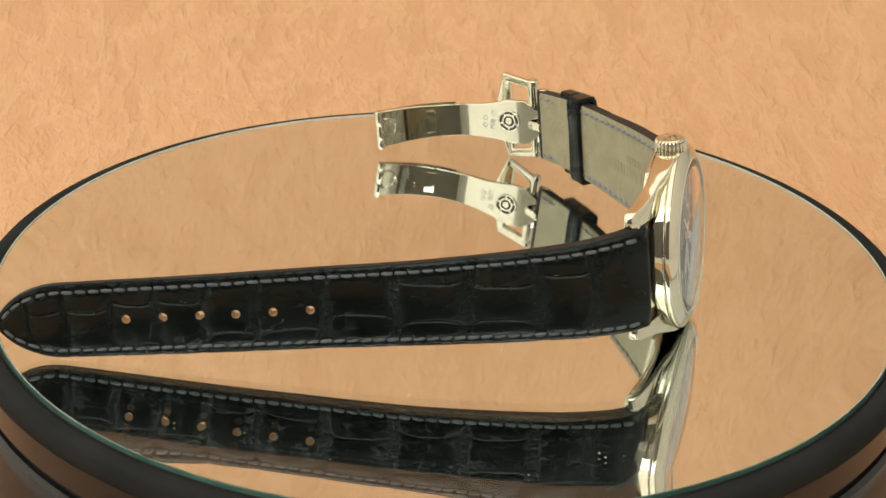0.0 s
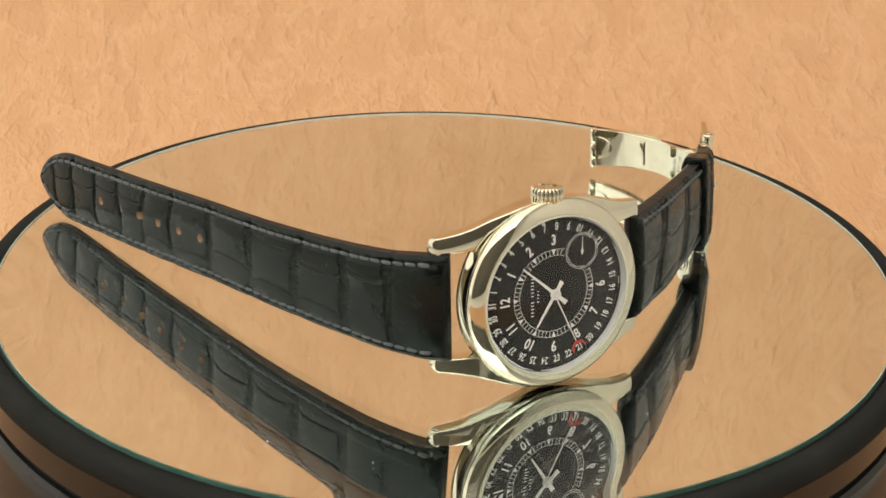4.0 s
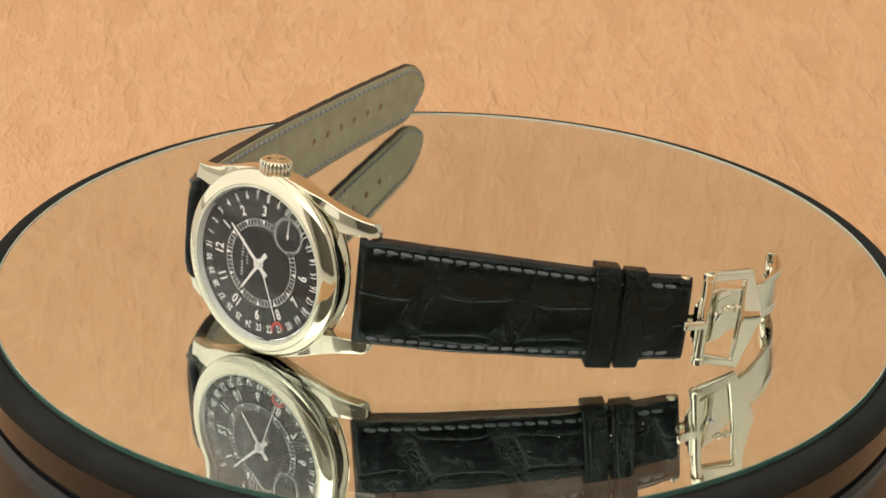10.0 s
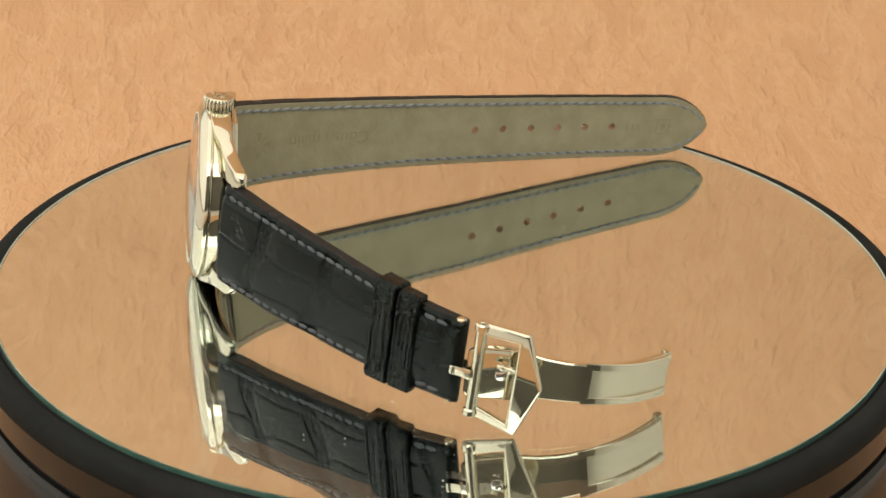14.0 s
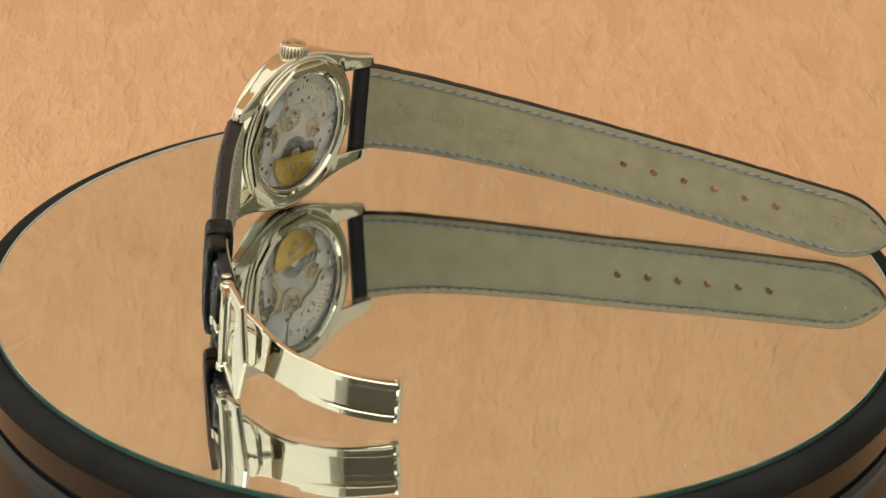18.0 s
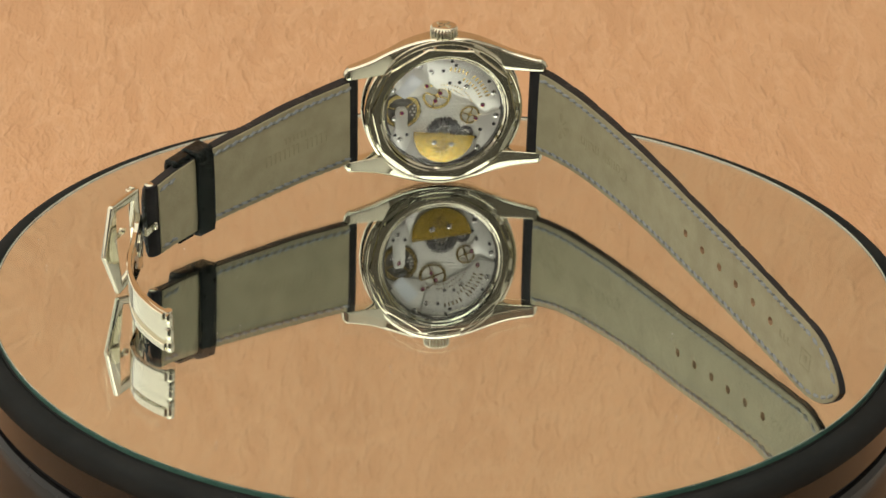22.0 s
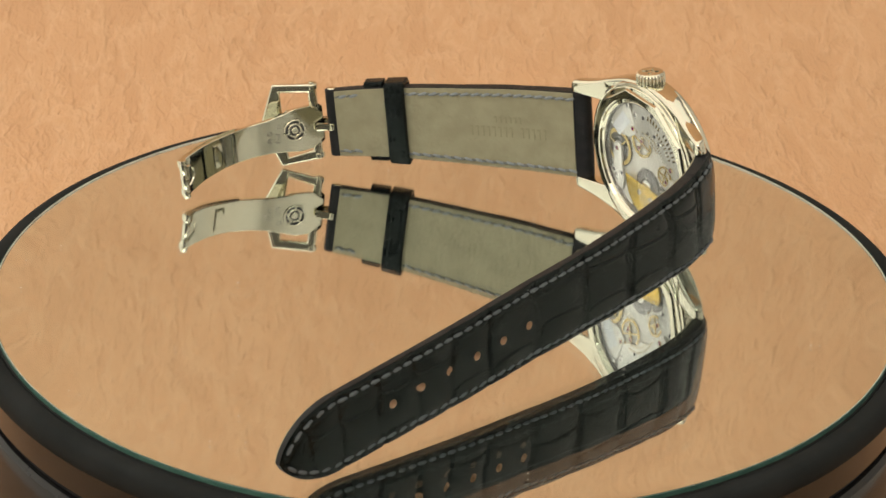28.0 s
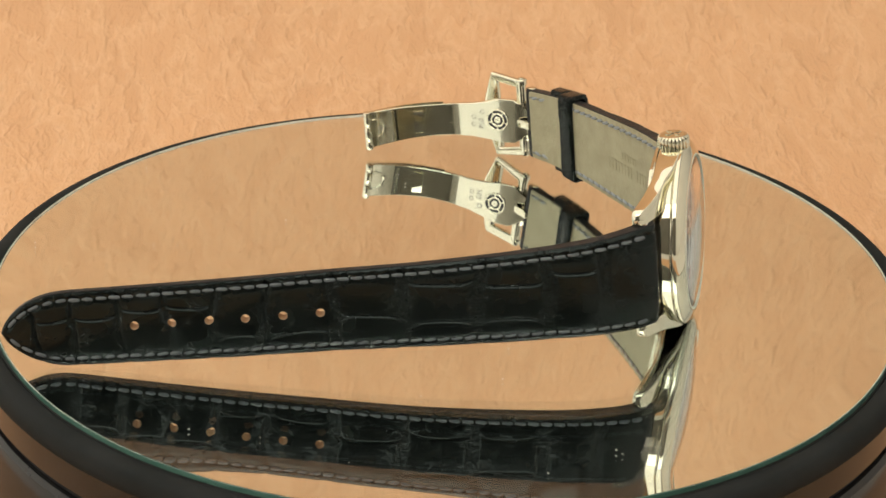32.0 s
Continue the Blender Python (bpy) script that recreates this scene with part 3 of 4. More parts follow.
    needle = hand("date_hand", join(prism([(-0.12, 0.3), (-0.07, 11.2), (0.07, 11.2), (0.12, 0.3)], 0, 0.1), capped([(0.05, 0), (0.7, 0), (0.7, 0.1), (0.05, 0.1)], 24)), HAND, z + 0.22, ang, "thin white date hand")
    arc_v, arc_f, n = [], [], 20
    for k in range(n + 1):
        a = radians(-8 + 196 * k / n)
        w = 0.10 + 0.22 * math.sin(math.pi * k / n)
        for q in (1.35 - w, 1.35 + w):
            for h in (0.0, 0.1):
                arc_v.append((q * math.cos(a), 13.05 - q * math.sin(a), h))
    for k in range(n):
        a, b = 4 * k, 4 * k + 4
        arc_f += [(a, b, b + 1, a + 1), (a + 2, a + 3, b + 3, b + 2), (a + 1, b + 1, b + 3, a + 3), (a, a + 2, b + 2, b)]
    crescent = own("crescent", (arc_v, arc_f), RED, 30)
    put("crescent", crescent, needle, "red crescent pointer round the date")
    hand("seconds_hand", join(prism([(-0.09, -0.75), (-0.05, 2.75), (0.05, 2.75), (0.09, -0.75)], 0, 0.08), capped([(0.05, 0), (0.34, 0), (0.34, 0.08), (0.05, 0.08)], 20)), HAND, z + 0.16, 92.0, "tiny white seconds hand", sx, sy)
    put("hub_cap", own("hub_cap", lathe([(0.2, 0.16), (0.34, 0.17), (0.4, 0.02), (0.5, 0.02), (0.55, 0.2), (0.75, 0.2), (0.8, 0)], 32), FLANGE), watch, "round steel hub cap", at(0, 0, z + 0.94))


def spot_of(px, py):
    """From the drawing of the back (width 1000, window centre 497, 412) to the watch's x, y."""
    return -(px - 497) / 17.95, -(py - 412) / 15.8


def build_back(watch):
    """Polygonal case back with a sapphire window onto the movement."""
    seg, sides = 160, 10
    poly = lambda a, q: q / math.cos((a + radians(31)) % (2 * math.pi / sides) - math.pi / sides)
    verts, faces = [], []
    rings = [(16.0, -0.3, 0), (17.0, -1.42, 0), (17.95, -1.42, 0), (18.02, -1.5, 0), (17.9, -1.72, 0), (17.45, -1.86, 0), (17.3, -1.8, 0), (17.2, -1.8, 0), (17.1, -2.02, 0), (16.95, -2.1, 0),
             (16.0, -2.18, 1), (15.8, -2.7, 1), (15.65, -2.76, 1), (14.6, -2.74, 0), (14.35, -2.6, 0), (14.1, -2.1, 0), (13.75, -1.85, 0), (13.62, -1.9, 0), (13.5, -1.85, 0), (13.5, -0.2, 0)]
    for i in range(seg):
        a = 2 * math.pi * i / seg
        for r, h, p in rings:
            q = poly(a, r) if p else r
            verts.append((q * math.cos(a), q * math.sin(a), h))
    k = len(rings)
    for i in range(seg):
        j = (i + 1) % seg
        for t in range(k):
            u = (t + 1) % k
            faces.append((i * k + t, j * k + t, j * k + u, i * k + u))
    part("case_back", (verts, faces), GOLD, watch, "polished ten-sided case back ring", 14)
    w = part("back_crystal", capped([(0.05, -1.95), (13.2, -1.95), (13.5, -1.85), (13.5, -1.35), (0.05, -1.35)], 96), BACK_CRYSTAL, watch, "flat sapphire window of the case back", 30)
    w.visible_shadow = False
    move = part("movement", capped([(0.05, -0.1), (13.45, -0.1), (13.45, 0.3), (0.05, 0.3)], 96), PERLAGE, watch, "automatic movement with gold micro-rotor", 30)

    part("holder_ring", lathe([(12.75, -0.12), (13.48, -0.12), (13.48, -1.3), (13.3, -1.3), (13.05, -0.6), (12.8, -0.5)], 96, True), DARK_STEEL, move, "dark stepped ring that holds the movement", 30)
    # flat dark discs on the plate paint the shade of two wells
    part("well_shade", capped([(0.05, -0.13), (4.45, -0.13), (4.45, -0.16), (0.05, -0.16)], 48, *spot_of(330, 405)), WELL_SHADE, move, "flat dark disc painted as shade under the balance", 0)
    part("well_shade", capped([(0.05, -0.13), (4.1, -0.13), (4.1, -0.16), (0.05, -0.16)], 48, *spot_of(502, 500)), WELL_SHADE, move, "flat dark disc painted as shade under the rotor bearing", 0)

    dots = []
    for j in range(-7, 9):
        for i in range(-9, 10):
            x, y = 0.92 * i + 0.46 * (j % 2), 0.8 * j
            if math.hypot(x, y) < 7.5:
                dots.append(capped([(0.02, -0.16), (0.16, -0.2), (0.42, -0.13), (0.47, -0.1), (0.02, -0.1)], 12, x, y))
    tagged(part("ground_dots", join(*dots), PERLAGE, move, "rows of small ground circles on the plate", 50), kind="stuff")

    def bridge(name, pts, h, label=""):
        return bevelled(name, prism([spot_of(*p) for p in pts], -0.12, -h), BRIDGE, 0.16, move, label, 2)

    def rim_pts(a0, a1, n, r=13.1):
        return [(497 + r * 17.95 * math.cos(radians(a0 + (a1 - a0) * i / n)), 412 - r * 15.8 * math.sin(radians(a0 + (a1 - a0) * i / n))) for i in range(n + 1)]
    bridge("train_bridge", [(425, 222), (440, 300), (470, 322), (520, 330), (545, 352), (590, 362), (625, 380), (640, 405), (668, 420), (700, 405)] + rim_pts(3, 108, 18), 0.75, "large rhodium bridge with gilt engraving")
    bridge("barrel_bridge", [(640, 432), (672, 436), (706, 418)] + rim_pts(-1, -42, 9) + [(640, 590), (632, 540), (650, 500), (622, 465)], 0.7, "side rhodium bridge with round holes")
    bridge("date_bridge", rim_pts(116, 152, 8) + [(330, 352), (402, 348), (446, 322), (418, 250)], 0.7, "rhodium bridge under a sticker")
    bridge("lower_bridge", [(372, 520), (352, 560)] + rim_pts(-148, -112, 8) + [(405, 600)], 0.55)
    bridge("balance_cock", [(303, 400), (312, 388), (340, 388), (352, 402), (352, 470), (366, 510), (350, 560), (300, 545), (284, 505), (300, 470)], 0.95, "slender balance bridge")

    def wheel(name, px, py, r, h, material, teeth=40, width=0.5, spokes=3):
        x, y = spot_of(px, py)
        rad = lambda a, q: q - (0.14 * (teeth > 1 and math.sin(teeth * a) > 0) if q > r - 0.01 else 0)
        g = [lathe([(r - width, -h + 0.12), (r, -h + 0.12), (r, -h), (r - width, -h)], max(64, teeth * 4), True, x, y, rad)]
        for k in range(spokes):
            m = Matrix.Translation((x, y, 0)) @ Matrix.Rotation(radians(360 / spokes * k + 20), 4, "Z")
            g.append(turned(box(0, r - width + 0.05, -0.16, 0.16, -h, -h + 0.12), m))
        g.append(capped([(0.05, -h + 0.12), (0.5, -h + 0.12), (0.5, -h - 0.05), (0.05, -h - 0.05)], 20, x, y))
        return part(name, join(*g), material, move, "", 30)
    wheel("balance_wheel", 330, 405, 4.15, 0.5, BRASS, 1, 0.85, 3)
    wheel("balance_spring", 330, 405, 2.3, 0.4, DARK_STEEL, 1, 0.2, 2)
    wheel("train_wheel", 470, 352, 3.3, 0.42, BRASS, 36, 0.7, 4)
    wheel("train_wheel", 606, 432, 2.3, 0.45, BRASS, 30, 0.5, 4)
    wheel("click_wheel", 590, 505, 1.9, 0.42, DARK_STEEL, 30, 0.9, 2)
    x, y = spot_of(502, 500)
    part("rotor_bearing", lathe([(1.7, -0.12), (3.7, -0.12), (3.7, -0.5), (3.2, -0.56), (1.9, -0.52)], 64, True, x, y), DARK_STEEL, move, "dark steel ring of the rotor bearing", 30)
    part("rotor_core", capped([(0.05, -0.3), (1.5, -0.3), (1.4, -0.7), (0.05, -0.72)], 32, x, y), STEEL, move, "", 30)
    tilt = radians(7)
    half = [(x + 6.9 * math.cos(tilt + math.pi + math.pi * i / 30), y - 0.35 + 6.9 * math.sin(tilt + math.pi + math.pi * i / 30)) for i in range(31)]
    rotor = bevelled("micro_rotor", prism(half, -0.55, -1.0), ROTOR, 0.12, move, "engraved yellow gold micro-rotor", 2)
    lip = Matrix.Translation((x, y - 0.1, 0)) @ Matrix.Rotation(tilt, 4, "Z")
    part("rotor_lip", turned(box(-6.9, 6.9, -0.5, 0.15, -1.12, -0.9), lip), ROTOR, rotor, "", 0)
    em = []
    for k in range(8):
        r = Matrix.Translation((x + 0.4, y - 3.6, 0)) @ Matrix.Rotation(radians(45 * k), 4, "Z")
        em.append(turned(prism([(0.2, -0.06), (1.45, -0.25), (1.75, 0.0), (1.45, 0.25), (0.2, 0.06)], -1.09, -0.95), r))
    part("rotor_emblem", join(*em), BRASS, rotor, "engraved petalled ornament", 0)

    jewel = own("jewel", capped([(0.05, 0.1), (0.42, 0.1), (0.40, -0.06), (0.15, -0.03), (0.05, 0.05)], 20), RUBY)
    chaton = own("jewel_setting", lathe([(0.42, 0.05), (0.56, 0.05), (0.55, -0.05), (0.43, -0.07)], 20, True), BRASS)
    for px, py in ((483, 338), (463, 368), (657, 392), (428, 308), (630, 444), (327, 408)):
        q = spot_of(px, py)
        h = -1.0 if px == 327 else -0.8
        put("jewel", jewel, move, "", at(*q, h))
        put("jewel_setting", chaton, move, "", at(*q, h))
    head = own("screw", capped([(0.05, 0.1), (0.66, 0.1), (0.66, -0.08), (0.58, -0.12), (0.05, -0.12)], 24), STEEL)
    # slots and holes are dark strips and discs painted as shade, not cut
    slot = own("slot_shade", box(-0.6, 0.6, -0.09, 0.09, -0.135, -0.1), SLOT_SHADE, 0)
    small = own("hole_shade", capped([(0.05, 0.1), (0.42, 0.1), (0.42, -0.02), (0.05, -0.02)], 18), SLOT_SHADE)
    rng = random.Random(11)
    for px, py in ((445, 255), (397, 230), (293, 318), (700, 345), (320, 513), (640, 560), (713, 436), (462, 532), (533, 542), (590, 318), (300, 430), (355, 588)):
        q = spot_of(px, py)
        h = -0.98 if (px, py) in ((320, 513), (462, 532), (533, 542)) else -0.72
        s = put("screw", head, move, "", at(*q, h))
        put("slot_shade", slot, s, "", Matrix.Rotation(rng.uniform(0, 3), 4, "Z"))
    for px, py in ((650, 490), (705, 470), (545, 232), (528, 215), (493, 252), (630, 520), (560, 300), (350, 495), (300, 495), (520, 300), (680, 300)):
        put("hole_shade", small, move, "", at(*spot_of(px, py), -0.76 if px > 400 else -0.96))
    # gilt lettering of the maker as plain bars on two arcs
    for r, a0, a1, n, w, h in ((10.6, 20, 82, 13, 0.42, 1.05), (9.0, 22, 60, 8, 0.36, 0.8), (6.7, 20, 95, 15, 0.26, 0.4), (5.7, 40, 100, 10, 0.26, 0.4)):
        for k in range(n):
            if n == 13 and k == 7:
                continue
            a = radians(a0 + (a1 - a0) * k / (n - 1))
            q = Matrix.Translation((-r * math.cos(a), r * math.sin(a), 0)) @ Matrix.Rotation(-a + math.pi, 4, "Z")
            part("gilt_bar", turned(box(-h / 2, h / 2, -w / 2, w / 2, -0.775, -0.745), q), BRASS, move, "", 0)
    st = [spot_of(*p) for p in ((300, 330), (368, 258), (414, 290), (340, 356))]
    part("sticker", prism(st, -0.78, -0.83), STICKER, move, "pale protective sticker on the movement", 0)


# ---------------------------------------------------------------- strap
def cut_holes(me, places, radius):
    """Punch round holes along the given axes (place, direction) right through the mesh."""
    cut = []
    for place, way in places:
        q = Matrix.Translation(place) @ Vector(way).to_track_quat("Z", "Y").to_matrix().to_4x4()
        cut.append(turned(capped([(0.02, -5), (radius, -5), (radius, 5), (0.02, 5)], 16), q))
    tool = new("cutter", mesh_of("cutter", *join(*cut), RAW, 0))
    ob = new("blank", me)
    mod = ob.modifiers.new("holes", "BOOLEAN")
    mod.object, mod.solver, mod.operation, mod.material_mode = tool, "EXACT", "DIFFERENCE", "TRANSFER"
    bpy.context.view_layer.update()
    out = bpy.data.meshes.new_from_object(ob.evaluated_get(bpy.context.evaluated_depsgraph_get()))
    bpy.data.objects.remove(ob)
    bpy.data.objects.remove(tool)
    return out


class Band:
    """A strap half: a band along a plan curve in x, z; its width runs along y."""

    def __init__(self, points, side, half, drop, thick, step=0.19):
        self.s, self.pos, self.tan = smooth_curve(points, step)
        self.length, self.side, self.half, self.drop, self.thick = float(self.s[-1]), side, half, drop, thick

    def frame_at(self, s):
        x, z = (float(np.interp(s, self.s, self.pos[:, k])) for k in (0, 1))
        tx, tz = (float(np.interp(s, self.s, self.tan[:, k])) for k in (0, 1))
        n = Vector((tz, 0, -tx)) * self.side
        return Vector((x, curve_at(self.drop, s), z)), Vector((tx, 0, tz)), n.normalized()

    def place(self, s, y, out):
        """A point at arc length s, y across, out millimetres off the middle along the outward normal."""
        c, t, n = self.frame_at(s)
        return c + Vector((0, y, 0)) + n * out

    def turn(self, s, back=False):
        c, t, n = self.frame_at(s)
        n = -n if back else n
        y = n.cross(t)
        return Matrix((t, y, n)).transposed().to_4x4()


def alligator(cells, rows, seed):
    """Relief of large square scales. cells: place, half width and skew of each furrow across; rows: furrows along each gap."""
    rng = random.Random(seed)
    ph = [rng.uniform(0, 6.3) for _ in range(40)]

    def ridged(x, y, z):
        return max(0.0, 1 - abs(noise.noise(Vector((x, y, z)))) * 3.2) ** 2

    def limit(k, v):
        c, w, skew = cells[k]
        return c + skew * v + (0.25 + 0.3 * min(1.0, w)) * math.sin(v * 2.4 + ph[k]) + 0.3 * math.sin(v * 5 + ph[k + 3])

    def relief(s, v):
        h, y = 0.0, v * 8.6
        for k, (c, w, skew) in enumerate(cells):
            if abs(s - c) > w + 5:
                continue
            wide = w * (1 + 0.25 * math.sin(v * 3.1 + ph[k + 7]))
            e = abs(s - limit(k, v))
            if e > wide + 1.6:
                continue
            if w < 0.55:
                h -= 0.40 * math.exp(-(e / (0.16 + 0.5 * w)) ** 2)
                h -= 0.08 * math.exp(-(e / 1.2) ** 2) * ridged(s * 0.9, y * 0.5, seed)
                continue
            m = 1 / (1 + math.exp((e - wide) / 0.16))
            h -= 0.08 * m + 0.16 * math.exp(-((e - wide) / 0.2) ** 2)
            h -= m * (0.15 * ridged(s * 1.0, y * 0.4, seed) + 0.13 * ridged((s + y) * 0.5, (s - y) * 1.1, seed + 4) + 0.06 * ridged(s * 1.9, y * 1.5, seed + 9))
            h -= 0.05 * math.exp(-((e - wide) / 1.0) ** 2) * ridged(s * 0.8, y * 0.9, seed + 2)
        for k in range(len(cells) - 1):
            a, b = limit(k, v) + cells[k][1], limit(k + 1, v) - cells[k + 1][1]
            if a < s < b:
                near = min(s - a, b - s)
                fade = min(1.0, near / 0.5)
                for j, r in enumerate(rows[k % len(rows)]):
                    flare = 0.10 * math.exp(-near / 0.9) * (1 if r > 0 else -1)
                    d = v - (r + flare + 0.035 * math.sin(s * 0.32 + ph[(k * 3 + j) % 40]))
                    h -= 0.34 * fade * math.exp(-(d / 0.024) ** 2)
                h += 0.24 * math.sin(math.pi * (s - a) / (b - a)) ** 0.7
        return h

    def furrow(s, v):
        """How far a place lies in the wrinkled ground between scales."""
        out = 0.3 * max(0.0, noise.noise(Vector((s * 0.2, v * 1.5, seed + 20))) - 0.1)
        for k, (c, w, skew) in enumerate(cells):
            e = abs(s - limit(k, v))
            out = max(out, 1 / (1 + math.exp((e - max(w, 0.5) - 0.2) / 0.3)))
        return out
    relief.furrow = furrow
    return relief


def band_mesh(name, band, relief, tip, nv=126):
    """The leather body: domed, grooved front, flat back, rounded ends."""
    verts, faces, n = [], [], len(band.s)
    ring = 2 * (nv + 1)
    for i, s in enumerate(band.s):
        hw = max(curve_at(band.half, s), 0.05)
        th = curve_at(band.thick, s)
        r0 = th * 0.5
        end = 1.0
        if s < r0:
            end = math.sqrt(max(0.02, 1 - ((r0 - s) / r0) ** 2))
        if not tip and s > band.length - r0:
            end = math.sqrt(max(0.02, 1 - ((s - band.length + r0) / r0) ** 2))
        for k in range(nv + 1):
            v = -1 + 2 * k / nv
            # tighter spacing near both edges
            v = math.sin(v * math.pi / 2) * 0.35 + v * 0.65
            far = (1 - abs(v)) * hw
            roll = 1.0 - 0.55 * math.exp(-(far / 0.55) ** 2)
            pad = 0.55 * (1 - math.exp(-max(0.0, far - 1.9) / 1.6)) * (0.35 + 0.65 * min(1.0, hw / 8)) * (th / 4)
            seam = -0.26 * (1 + 0.6 * math.sin(s * 2.464)) * math.exp(-((far - 1.4) / 0.6) ** 2)
            f = 0.45 + 0.55 * min(1.0, max(0.0, (far - 0.6) / 1.0))
            h = (th / 2 * roll + pad + seam + relief(s, v) * f) * end
            verts.append(band.place(s, v * hw * (1 - 0.0 * end), h))
        for k in range(nv, -1, -1):
            v = -1 + 2 * k / nv
            v = math.sin(v * math.pi / 2) * 0.35 + v * 0.65
            far = (1 - abs(v)) * hw
            verts.append(band.place(s, v * hw, -th / 2 * end * (1.0 - 0.12 * math.exp(-(far / 0.4) ** 2))))
    for i in range(n - 1):
        for k in range(ring):
            j = (k + 1) % ring
            faces.append((i * ring + k, i * ring + j, (i + 1) * ring + j, (i + 1) * ring + k))
    faces.append(tuple(range(ring)))
    faces.append(tuple((n - 1) * ring + k for k in reversed(range(ring))))
    me = mesh_of(name, verts, faces, ALLIGATOR, 70)
    me.materials.append(EDGE_PAINT)
    for p in me.polygons:
        low, high = min(p.vertices) % ring, max(p.vertices) % ring
        if len(p.vertices) == 4 and (high > nv or low < 2 or high > nv - 2):
            p.material_index = 1
    zone = me.attributes.new("furrow", "FLOAT", "POINT")
    for i, s in enumerate(band.s):
        for k in range(nv + 1):
            v = -1 + 2 * k / nv
            zone.data[i * ring + k].value = relief.furrow(s, math.sin(v * math.pi / 2) * 0.35 + v * 0.65)
    return me


def lining_mesh(name, band, s0, s1, inset, nv=14):
    verts, faces = [], []
    ss = [s0 + (s1 - s0) * i / 150 for i in range(151)]
    ring = 2 * (nv + 1)
    for s in ss:
        hw, th = max(0.06, curve_at(band.half, s) - inset), curve_at(band.thick, s)
        for z, order in ((-th / 2 + 0.12, range(nv + 1)), (-th / 2 - 0.32, range(nv, -1, -1))):
            for k in order:
                v = -1 + 2 * k / nv
                far = (1 - abs(v)) * hw
                dip = 0.10 * math.exp(-((far - 1.3) / 0.4) ** 2) + 0.12 * math.exp(-(far / 0.3) ** 2)
                wob = 0.07 * noise.noise(Vector((s * 0.25, v * 2.0, 5.0))) + 0.16 * math.sin(s * 2.464) * math.exp(-((far - 0.9) / 0.9) ** 2)
                verts.append(band.place(s, v * hw, z + (dip + wob if z < -th / 2 else 0)))
    for i in range(len(ss) - 1):
        for k in range(ring):
            j = (k + 1) % ring
            faces.append((i * ring + k, i * ring + j, (i + 1) * ring + j, (i + 1) * ring + k))
    faces.append(tuple(range(ring)))
    faces.append(tuple((len(ss) - 1) * ring + k for k in reversed(range(ring))))
    return mesh_of(name, verts, faces, LINING, 60)


def stitch_mesh(name, length, width, height, material):
    """A short twisted thread: a spindle with two strands."""
    verts, faces, n, ring = [], [], 8, 7
    for i in range(n + 1):
        t = i / n
        x = (t - 0.5) * length
        f = math.sin(math.pi * (0.08 + 0.84 * t)) ** 0.55
        for k in range(ring):
            a = 2 * math.pi * k / ring
            tw = 1 + 0.12 * math.sin(a * 2 + t * 9)
            verts.append((x, width / 2 * f * tw * math.cos(a), height * (f * tw * math.sin(a)) - height * 0.25))
    for i in range(n):
        for k in range(ring):
            j = (k + 1) % ring
            faces.append((i * ring + k, i * ring + j, (i + 1) * ring + j, (i + 1) * ring + k))
    faces.append(tuple(range(ring)))
    faces.append(tuple(n * ring + k for k in reversed(range(ring))))
    return own(name, (verts, faces), material, 60)


def sew(band, strap, s0, s1, inset, front, back, pitch=3.0, sides=(-1, 1), slant=4.0):
    n = int(round((s1 - s0) / pitch))
    twist = stitch_mesh("thread_twist", 1.2, 0.45, 0.4, THREAD_DARK)
    for side in sides:
        for i in range(n):
            s = s0 + (s1 - s0) * (i + 0.5) / n
            hw, th = curve_at(band.half, s), curve_at(band.thick, s)
            dh = (curve_at(band.half, min(band.length, s + 0.5)) - curve_at(band.half, s - 0.5))
            lean = math.atan(dh) * side
            for mesh, out, bk in ((front, th / 2 + 0.02, False), (back, -th / 2 - 0.36, True)):
                a = lean * band.side * (1 if bk else -1) + radians(16 if bk else slant) * side * (1 if bk else -1)
                p = band.place(s + (0 if not bk else 0.4), side * (hw - inset), out)
                if bk:
                    q = band.place(s + 0.4 + (s1 - s0) / n / 2, side * (hw - inset), out)
                    put("thread_twist", twist, strap, "", at(*q, band.turn(s, bk) @ Matrix.Rotation(a, 4, "Z")))
                grow = 1.25 if i == 0 and not bk else 1.0
                put("stitch", mesh, strap, "", at(*p, band.turn(s, bk) @ Matrix.Rotation(a, 4, "Z") @ Matrix.Diagonal((1, grow, grow, 1))))


def pressed(band, name, me, s0, y0, flip):
    """Bend a flat mesh (in metres, round its origin) onto the lining at arc length s0."""
    for v in me.vertices:
        x, y, z = (c / MM for c in v.co)
        s = s0 + flip * x
        v.co = (band.place(s, y0 + flip * y * band.side, -curve_at(band.thick, s) / 2 - 0.325 - z) + SHIFT) * MM
    return me


def emboss_bars(band, strap, s0, s1, y, height, n, skip=()):
    """Pressed lettering of the maker on the lining, as plain bars; a darker colour gives their relief shade."""
    for k in range(n):
        if k in skip:
            continue
        s = s0 + (s1 - s0) * (k + 0.5) / n
        w = (s1 - s0) / n * 0.30
        p = band.place(s, y, -curve_at(band.thick, s) / 2 - 0.335)
        put("embossed_bar", own("embossed_bar", join(box(-w, w, -height / 2, -height / 2 + 0.4, -0.05, 0.05), box(-w, -w + 0.3, -height / 2, height / 2, -0.05, 0.05)), EMBOSS_SHADE, 0), strap, "", at(*p, band.turn(s, True)))


